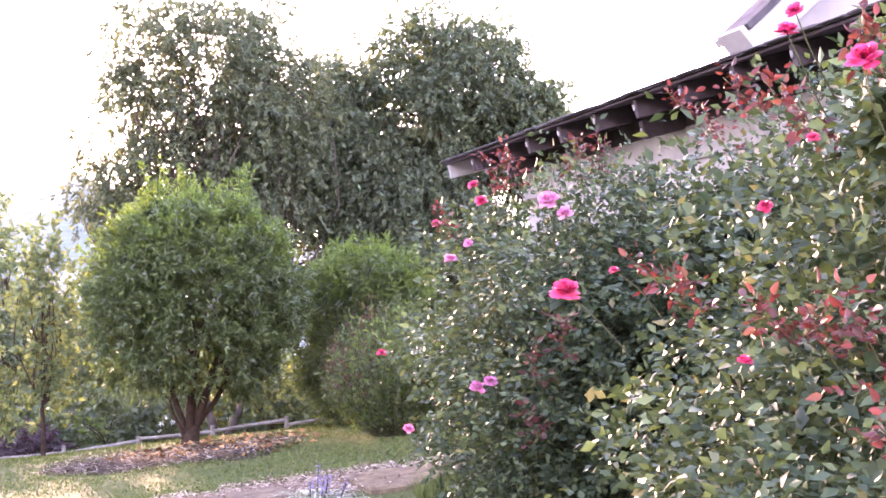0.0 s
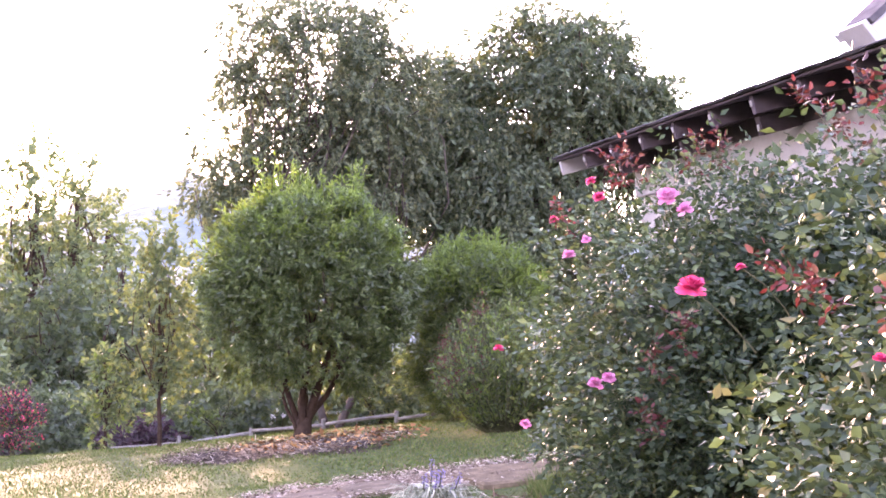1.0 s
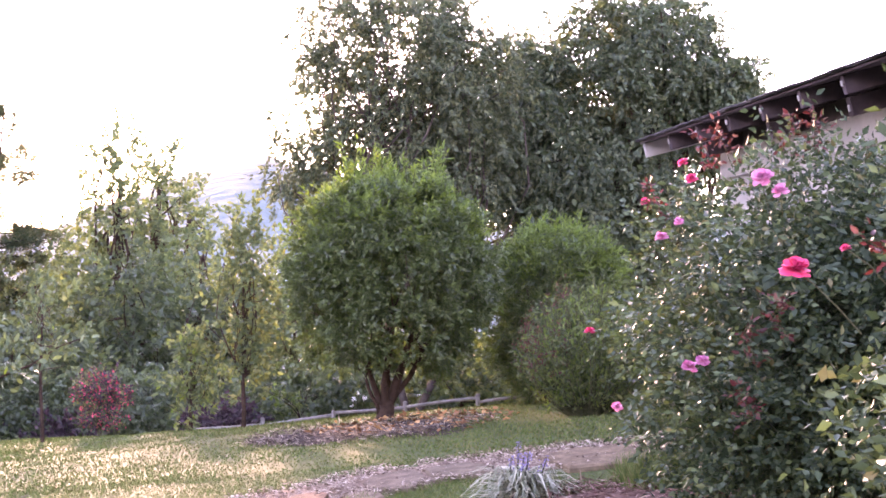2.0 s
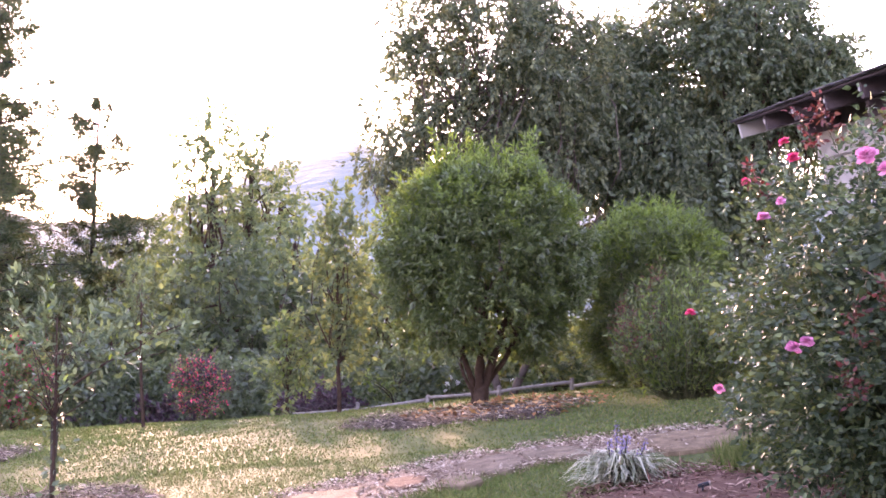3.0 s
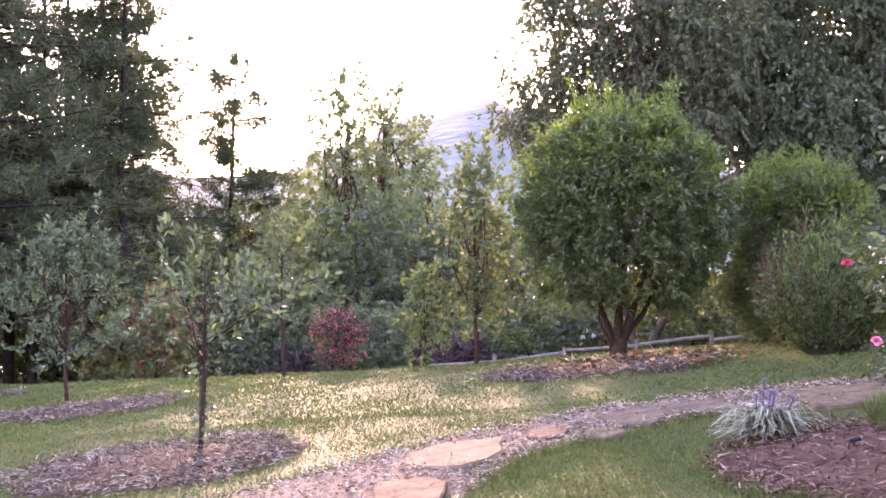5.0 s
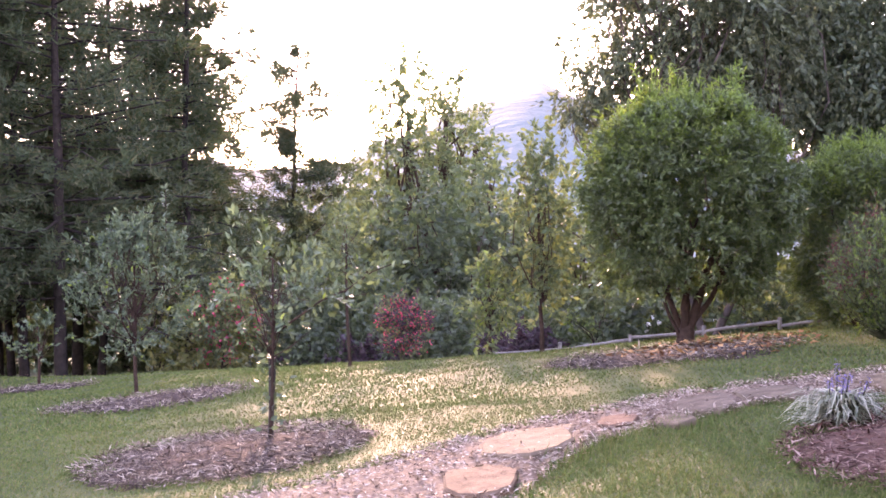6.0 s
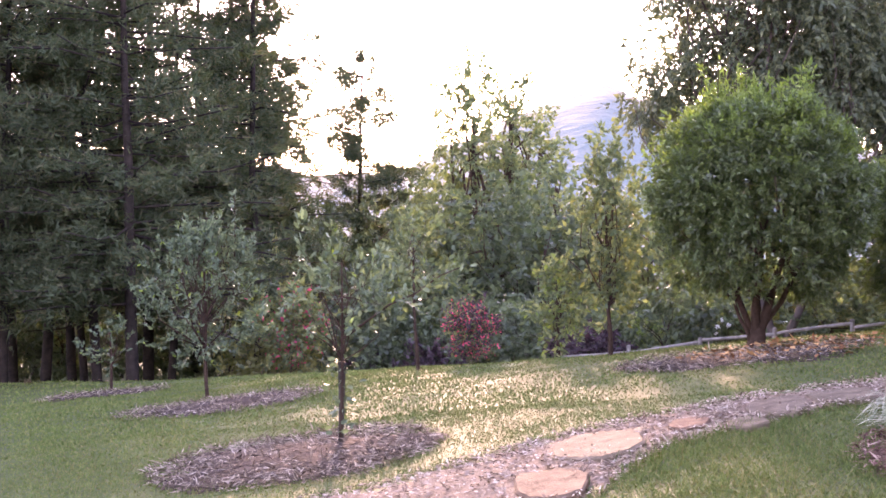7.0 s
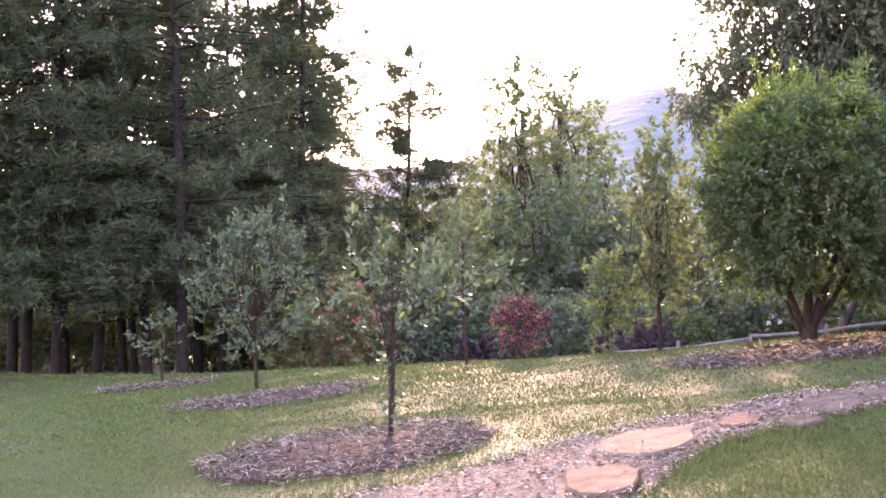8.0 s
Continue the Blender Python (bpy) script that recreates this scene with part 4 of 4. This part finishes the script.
def rose_bush(x, y, lobes, label, n, size=0.045, shape=LEAF_FULL):
    z = gz(x, y)
    root = thing("rose_bush", x, y, z, label, "rose bush", "rose hedge")
    cnt = np.array([l[1][0] * l[1][1] + l[1][1] * l[1][2] for l in lobes])
    PP, DD = [], []
    for (c, r), k in zip(lobes, (n * cnt / cnt.sum()).astype(int)):
        p, d = blob(k, c, r, 0.33)
        lump = 1 + 0.12 * np.sin(d[:, 0] * 7 + c[0] * 5) * np.sin(d[:, 1] * 6 + 1) + 0.11 * np.sin(d[:, 2] * 9 + d[:, 0] * 5) + 0.08 * np.sin(d[:, 1] * 17 + d[:, 2] * 15)
        p = np.array(c) + (p - np.array(c)) * lump[:, None] + rng.normal(size=p.shape) * 0.03
        PP.append(p)
        DD.append(d * 0.8 + rng.normal(size=d.shape) * 0.6 + [0, 0, 0.15])
    P, D = np.concatenate(PP), np.concatenate(DD)
    low = P[:, 2] > 0.15 + 0.18 * rng.random(len(P))
    P, D = P[low], D[low]
    V, F = compound(P, D, 5, size, shape)
    mesh_part("foliage", V, F, M_ROSELEAF, root)
    inner = np.concatenate([blob(n // 8, c, np.array(r) * 0.74, 0.6)[0] for c, r in lobes])
    inner = inner[inner[:, 2] > 0.2]
    V, F = leaves(inner, rng.normal(size=inner.shape), 0.085, 0.055, LEAF_KITE, 0.2)
    mesh_part("foliage", V, F, M_ROSELEAF, root)
    lines = []
    for i in rng.permutation(len(P))[:90]:
        a = rng.random() * 6.28
        lines.append(bend((0.12 * math.cos(a), 0.12 * math.sin(a), 0), P[i], 0.005, 0.0015, 6, 0.08))
    V, F = tubes(lines, 5)
    mesh_part("cane_framework", V, F, M_STEM, root)
    return root


def blossom(root, wx, wy, wz, size, pale, facing):
    """A double rose: whorls of cupped petals."""
    bm_v, bm_f = [], []
    f = Vector(facing).normalized()
    q = f.to_track_quat("Z", "Y").to_matrix()
    base = 0
    for ring, (cnt, tilt, rr) in enumerate(((7, 82, 1.0), (7, 62, 0.97), (6, 40, 0.9), (6, 16, 0.78), (4, -10, 0.62))):
        for k in range(cnt):
            a = 2 * math.pi * (k + 0.5 * ring) / cnt + random.uniform(-0.2, 0.2)
            tl = radians(tilt + random.uniform(-16, 16))
            L = size * 0.5 * rr * random.uniform(0.9, 1.15)
            W = L * 0.95
            m = q @ Euler((0, 0, a)).to_matrix() @ Euler((0, tl, 0)).to_matrix()
            pts = [(0, 0, 0), (0.08 * L, W * 0.42, L * 0.45), (-0.05 * L, 0, L * 0.5), (0.08 * L, -W * 0.42, L * 0.45), (0.10 * L, W * 0.45, L * 0.85), (0.12 * L, 0, L * 1.02), (0.10 * L, -W * 0.45, L * 0.85)]
            bm_v += [tuple(m @ Vector(p)) for p in pts]
            bm_f += [tuple(base + i for i in t) for t in ((0, 1, 2), (0, 2, 3), (1, 4, 5), (1, 5, 2), (2, 5, 6), (2, 6, 3))]
            base += 7
    ob = mesh_part("blossom", np.array(bm_v), np.array(bm_f), M_PETALPALE if pale else M_PETAL, root, "pale mauve-pink double rose" if pale else "bright pink double rose", smooth=True)
    ob.location = Vector((wx, wy, wz)) - root.location
    # a stalk that holds it on the bush
    s = Vector((wx, wy, wz)) - root.location
    inn = Vector((s.x * 0.86, s.y * 0.86, s.z - 0.16))
    V, F = tubes([bend(inn, s, 0.0020, 0.0015, 4, 0.04)], 5)
    mesh_part("flower_stalk", V, F, M_STEM, root)


def red_shoot(root, wx, wy, wz, size, n=40):
    """A young shoot with red leaves."""
    s = np.array((wx, wy, wz)) - np.array(root.location)
    foot = s * [0.85, 0.85, 1] - [0, 0, size * 1.2]
    tip = s + [0, 0, size * 0.5]
    V, F = tubes([bend(foot, tip, 0.0018, 0.001, 5, 0.04)], 5)
    st = mesh_part("young_shoot", V, F, M_STEM, root)
    k = n // 3
    t = rng.random(k)[:, None] ** 0.7
    P = foot + (tip - foot) * t + rng.normal(size=(k, 3)) * size * 0.05
    V, F = compound(P, rng.normal(size=(k, 3)) * 0.8 + [0, 0, 0.6], 5, 0.026, LEAF_MID)
    mesh_part("leaf_flush", V, F, M_ROSERED, st, "red young leaves")


rose_a = rose_bush(1.45, 3.35, [((0, 0, 0.95), (0.98, 1.1, 0.95)), ((0.25, -0.1, 1.45), (0.75, 0.9, 0.55)), ((-0.25, 0.1, 0.55), (0.85, 0.95, 0.55)), ((-0.46, -0.6, 1.98 - gz(1.45, 3.35)), (0.14, 0.22, 0.2))], "large bushy rose with glossy leaves and bright pink blossoms", 14000, 0.037, LEAF_FOLD)
rose_b = rose_bush(0.72, 5.95, [((0, 0, 0.95), (0.85, 0.9, 0.8)), ((0.3, 0.1, 1.18), (0.62, 0.7, 0.46)), ((-0.12, 0, 0.58), (0.64, 0.7, 0.45))], "bushy pink rose with red young shoots beside the path", 14000, 0.036, LEAF_FOLD)
rose_c = rose_bush(1.9, 5.3, [((0, 0, 1.0), (0.9, 0.9, 0.9)), ((0.05, 0, 1.6), (0.75, 0.85, 0.55)), ((-0.45, 0.3, 1.3), (0.45, 0.5, 0.42)), ((-0.78, 0.1, 1.22), (0.42, 0.5, 0.45))], "tall rose bush before the house wall", 7000, 0.037, LEAF_FOLD)
for wx, wy, wz, size, pale, which in BLOSSOMS:
    root = (rose_a, rose_b, rose_c)[which]
    blossom(root, wx, wy, wz, size, pale, (-wx * 0.3 + random.uniform(-0.9, 0.5), -0.8 + random.uniform(-0.4, 0.4), 1.3 + random.uniform(0, 1.0)))
for wx, wy, wz, size, which in SHOOTS:
    red_shoot((rose_a, rose_b, rose_c)[which], wx, wy, wz, size)


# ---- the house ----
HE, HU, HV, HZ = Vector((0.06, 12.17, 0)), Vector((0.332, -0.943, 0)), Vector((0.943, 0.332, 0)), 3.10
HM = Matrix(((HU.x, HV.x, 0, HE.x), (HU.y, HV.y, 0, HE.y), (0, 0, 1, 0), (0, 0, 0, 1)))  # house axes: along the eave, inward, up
PITCH = math.tan(radians(16))


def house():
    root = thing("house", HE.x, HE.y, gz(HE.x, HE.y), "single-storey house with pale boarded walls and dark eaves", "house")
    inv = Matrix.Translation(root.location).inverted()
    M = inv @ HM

    def add(name, boxes, material, label="", parent=None):
        bm = bmesh.new()
        for lo, hi, m in boxes:
            box_bm(bm, lo, hi, M @ m if m else M)
        bmesh.ops.bevel(bm, geom=bm.edges[:], offset=0.004, segments=1, affect="EDGES")
        bmesh.ops.recalc_face_normals(bm, faces=bm.faces[:])
        return part(name, bm, material, parent or root, label)

    slope = pose(0, 0, HZ, math.degrees(math.atan(PITCH)), 0, 0)
    add("wall", [((0.35, 0.62, 0.2), (9.5, 0.78, HZ + 0.17), None)], M_WALL)
    add("frieze_board", [((0.30, 0.585, HZ - 0.34), (9.5, 0.618, HZ - 0.10), None)], M_TRIM, "pale frieze board under the eave")
    add("blocking_board", [((0.30, 0.595, HZ - 0.098), (9.5, 0.618, HZ + 0.15), None)], M_DARKWOOD, "dark board between the rafters")
    add("gable_wall", [((0.35, 0.78, 0.2), (0.5, 4.4, HZ + 0.1), None)], M_WALL)
    for k in range(1, 16):
        s = -0.05 + 0.6 * k
        raf = add("rafter", [((s - 0.022, 0.0, -0.13), (s + 0.022, 0.75, -0.004), slope)], M_DARKWOOD)
        add("rafter_end", [((s - 0.012, -0.012, -0.075), (s + 0.012, -0.001, -0.035), slope)], M_TRIM, "pale painted rafter end", raf)
    for k in range(6):
        s = 0.73 + 1.22 * k
        br = add("bracket", [((s - 0.03, 0.22, -0.27), (s + 0.03, 0.62, -0.14), slope)], M_DARKWOOD)
        add("bracket_end", [((s - 0.014, 0.208, -0.235), (s + 0.014, 0.219, -0.19), slope)], M_TRIM, "pale painted bracket end", br)
    add("rake_board", [((-0.02, -0.02, -0.13), (0.02, 4.2, -0.004), slope)], M_TRIM)
    add("roof_deck", [((-0.05, -0.03, 0.0), (9.6, 4.3, 0.02), slope)], M_DARKWOOD)
    rb = add("roof", [((-0.08, -0.05, 0.024), (9.6, 4.3, 0.034), slope)], M_ROOF)
    # shingle tabs along the eave give it an uneven edge
    for k in range(40):
        s = -0.08 + 0.24 * k
        add("shingle", [((s + 0.01, -0.065 + random.uniform(-0.012, 0.01), 0.034), (s + 0.225, 0.2, 0.042 + random.uniform(0, 0.008)), slope)], M_ROOF, "", rb)
    # higher gable over the entrance
    g = pose(0, 0.12, HZ + 0.20, 42, 0, 0)
    gr = add("gable_roof", [((4.75, -0.15, 0.06), (5.02, 3.4, 0.10), g)], M_ROOF)
    add("gable_rake", [((4.94, -0.15, -0.10), (4.99, 3.4, 0.056), g)], M_TRIM, "pale rake board", gr)
    add("gable_soffit", [((4.55, -0.1, 0.0), (4.935, 3.4, 0.055), g)], M_TRIM, "pale soffit", gr)
    add("gable_fascia", [((4.75, -0.19, -0.08), (5.0, -0.152, 0.10), g)], M_TRIM, "pale fascia end", gr)
    bm = bmesh.new()
    tri = [(0.45, 0.22), (3.3, 0.22), (3.3, 2.25), (0.45, 0.30)]
    fr = [bm.verts.new(M @ Vector((4.54, q, HZ + w))) for q, w in tri]
    bk = [bm.verts.new(M @ Vector((4.42, q, HZ + w))) for q, w in tri]
    bm.faces.new(fr)
    bm.faces.new(bk[::-1])
    for i in range(4):
        bm.faces.new((fr[i], bk[i], bk[(i + 1) % 4], fr[(i + 1) % 4]))
    bmesh.ops.recalc_face_normals(bm, faces=bm.faces[:])
    part("gable_face", bm, M_WALL, root)
    return root


house()


# ---- fence ----
def fence():
    root = thing("rail_fence", -2.5, 14.9, gz(-2.5, 14.9), "low weathered split-rail fence along the lawn's far edge", "fence")
    o = np.array(root.location)
    A, B = np.array(FENCE[0]), np.array(FENCE[1])
    L = np.linalg.norm(B - A)
    n = int(L / 0.75)
    for k in range(n + 1):
        p = A + (B - A) * k / n
        bm = bmesh.new()
        zg = gz(p[0], p[1])
        box_bm(bm, (-0.022, -0.022, zg - 0.1 - p[2]), (0.022, 0.022, 0.05 + random.uniform(0, 0.03)), pose(0, 0, 0, random.uniform(-2, 2), random.uniform(-2, 2), 30))
        bmesh.ops.bevel(bm, geom=bm.edges[:], offset=0.012, segments=1, affect="EDGES")
        part("post", bm, M_FENCE, root).location = Vector(p - o)
        if k < n:
            q = A + (B - A) * (k + 1) / n
            for dz, rr in ((0.0, 0.022), (-0.12, 0.018)):
                V, F = tubes([bend(p - o + (0, 0, dz + rng.normal() * 0.015), q - o + (0, 0, dz + rng.normal() * 0.015), rr, rr * 0.85, 5, 0.004)], 6)
                mesh_part("rail", V, F, M_FENCE, root)


fence()


# ---- small planting ----
def strap_clump(x, y, r, n):
    root = thing("lily_turf", x, y, gz(x, y), "variegated grassy clump with lilac flower spikes, by the path", "plant")
    Vs, Fs, b = [], [], 0
    for i in range(n):
        a, out, h = rng.random() * 6.28, r * (0.3 + 0.85 * rng.random()), r * (0.10 + 0.62 * rng.random())
        d = np.array([math.cos(a), math.sin(a), 0])
        s = np.array([-math.sin(a), math.cos(a), 0]) * 0.0065
        pts = [d * 0.05 * rng.random(), d * out * 0.35 + (0, 0, h * 0.75), d * out * 0.75 + (0, 0, h * 0.8), d * out * (0.95 + 0.15 * rng.random()) + (rng.normal() * 0.02, rng.normal() * 0.02, h * (0.2 + 0.5 * rng.random()))]
        for j, p in enumerate(pts):
            w = (0.8, 1.0, 0.8, 0.1)[j]
            Vs += [p + s * w, p - s * w]
        for j in range(3):
            Fs += [(b + 2 * j, b + 2 * j + 1, b + 2 * j + 3), (b + 2 * j, b + 2 * j + 3, b + 2 * j + 2)]
        b += 8
    mesh_part("leaf_tuft", np.array(Vs), np.array(Fs), M_STRIPE, root)
    for i in range(6):
        a, q = rng.random() * 6.28, r * 0.4 * rng.random()
        foot = np.array([math.cos(a) * q * 0.4, math.sin(a) * q * 0.4, 0.05])
        tip = np.array([math.cos(a) * q + 0.05, math.sin(a) * q, r * (0.66 + 0.3 * rng.random())])
        V, F = tubes([bend(foot, tip, 0.005, 0.003, 4, 0.03)], 4)
        sp = mesh_part("flower_spike", V, F, M_STEM, root)
        P = foot + (tip - foot) * (0.55 + 0.5 * rng.random(60))[:, None] + rng.normal(size=(60, 3)) * 0.009
        V, F = leaves(P, rng.normal(size=(60, 3)), 0.011, 0.010, LEAF_KITE, 0.3)
        mesh_part("flower_head", V, F, M_LILAC, sp, "lilac florets")


strap_clump(-0.68, 7.66, 0.33, 520)

leafy_tree("crimson_shrub", -6.1, 15.14, "small crimson-flowered shrub at the lawn's edge", "shrub", 0.03, 0.4, [((0, 0, 0.40), (0.24, 0.24, 0.30), 150)], 32, (0.042, 0.022),
           [(M_PURPLE, 0.58), (M_CRIMSON, 0.17), (M_WOOD, 0.25)], M_STEM, 0.07, -0.3, limbs=30)
for dx, dy, s in ((0.9, 2.2, 0.36), (0.3, 3.0, 0.36)):
    leafy_tree("purple_shrub", RED[0] + dx, RED[1] + dy, "low dark purple shrub behind the lawn", "shrub", 0.03, 0.3, [((0, 0, s * 0.6), (s * 0.9, s * 0.8, s * 0.65), 120)], 24, (0.07, 0.04),
               [(M_PURPLE, 1.0)], M_STEM, 0.09, -0.2, "purple shrubs", limbs=15)
leafy_tree("narrow_tree", -4.16, 14.3, "narrow upright young tree with yellowing leaves", "tree", 0.028, 1.6,
           [((0, 0, 1.42), (0.26, 0.26, 0.98), 190)], 22, (0.075, 0.042), [(M_WOOD, 0.88), (M_YELLOW, 0.12)], M_BARK, 0.12, 0.0, limbs=60)
leafy_tree("small_tree", -4.78, 14.39, "small bright green young tree with a thin stem", "tree", 0.025, 0.8,
           [((0, 0, 0.62), (0.20, 0.20, 0.38), 80)], 22, (0.08, 0.04), [(M_BRIGHT, 0.15), (M_WOOD, 0.85)], M_BARK, 0.11, 0.0, limbs=30)

leafy_tree("crimson_tree", -11.26, 20.17, "low red-leaved tree at the wood's edge", "tree", 0.03, 0.9, [((0, 0, 1.0), (0.5, 0.5, 0.6), 90)], 48, (0.09, 0.05),
           [(M_CRIMSON, 0.10), (M_YELLOW, 0.35), (M_WOOD, 0.55)], M_BARK, 0.14, 0.1, limbs=20)
for cx, cy, ch in CYPRESS:
    leafy_tree("cypress", cx, cy, "narrow dark columnar cypress beyond the fence", "tree", 0.04, ch * 0.8, [((0, 0, ch * 0.5), (0.17, 0.17, ch * 0.5), 110)], 48, (0.06, 0.02),
               [(M_DARKLEAF, 1.0)], M_BARK, 0.06, -0.8, "cypresses", limbs=10)
for bx, by, bh, bw, bm_ in BRUSH:
    leafy_tree("brush_shrub", bx, by, "loose green shrub in the rough beyond the fence", "shrub", 0.03, bh * 0.6, [((0, 0, bh * 0.5), (bw, bw, bh * 0.5), int(80 * bw * bh) + 20)], 32, (0.10, 0.055),
               [(bm_, 1.0)], M_BARK, 0.14, 0.0, "brush", limbs=14)


def white_flower_stalk(x, y, h):
    root = thing("white_flower", x, y, gz(x, y), "white flower on a tall stalk beyond the fence", "flower", "white flowers")
    V, F = tubes([bend((0, 0, 0), (0.03, 0, h), 0.008, 0.005, 4, 0.02)], 5)
    mesh_part("stalk", V, F, M_STEM, root)
    P = np.array([0.03, 0, h]) + rng.normal(size=(40, 3)) * 0.012
    V, F = leaves(P, rng.normal(size=(40, 3)), 0.025, 0.02, LEAF_KITE, 0.2)
    mesh_part("flower_head", V, F, M_WHITE, root)


for wx, wy, wh in WHITES:
    white_flower_stalk(wx, wy, wh)


# grass tussock at the foot of the roses, and a spotlight on the bed
def tussock(x, y, r, n, h):
    root = thing("grass_tussock", x, y, gz(x, y), "soft green grassy tussock at the foot of the roses", "plant")
    q, a = r * np.sqrt(rng.random(n)), rng.random(n) * 6.28
    X, Y = q * np.cos(a), q * np.sin(a)
    P = np.stack([X, Y, ground_z(x + X, y + Y) - gz(x, y)], -1)
    V, F = leaves(P, rng.normal(size=(n, 3)) * 0.45 + [0, 0, 1], h * (0.5 + 0.8 * rng.random(n)), 0.007, BLADE, 0.0)
    mesh_part("leaf_tuft", V, F, M_GRASS, root)


tussock(0.27, 7.92, 0.42, 5200, 0.17)


def spotlight(x, y):
    """Small garden spotlight: spike, tilted body, rim."""
    root = thing("garden_spotlight", x, y, gz(x, y) + 0.03, "small black garden spotlight lying on the mulch", "lamp")
    V, F = tubes([[((0, 0, -0.03), 0.008), ((0, 0, 0.06), 0.012)]], 8)
    mesh_part("spike", V, F, M_BLACK, root)
    V, F = tubes([[((-0.04, 0, 0.05), 0.012), ((-0.035, 0, 0.052), 0.018), ((0.05, 0.01, 0.075), 0.02), ((0.06, 0.012, 0.078), 0.018)]], 12)
    mesh_part("body", V, F, M_BLACK, root, smooth=True)
    V, F = tubes([[((0.05, 0.01, 0.075), 0.022), ((0.066, 0.012, 0.079), 0.022)]], 12)
    mesh_part("rim", V, F, M_STAKE, root)
    root.scale = (0.6, 0.6, 0.6)


spotlight(-0.22, 7.1)
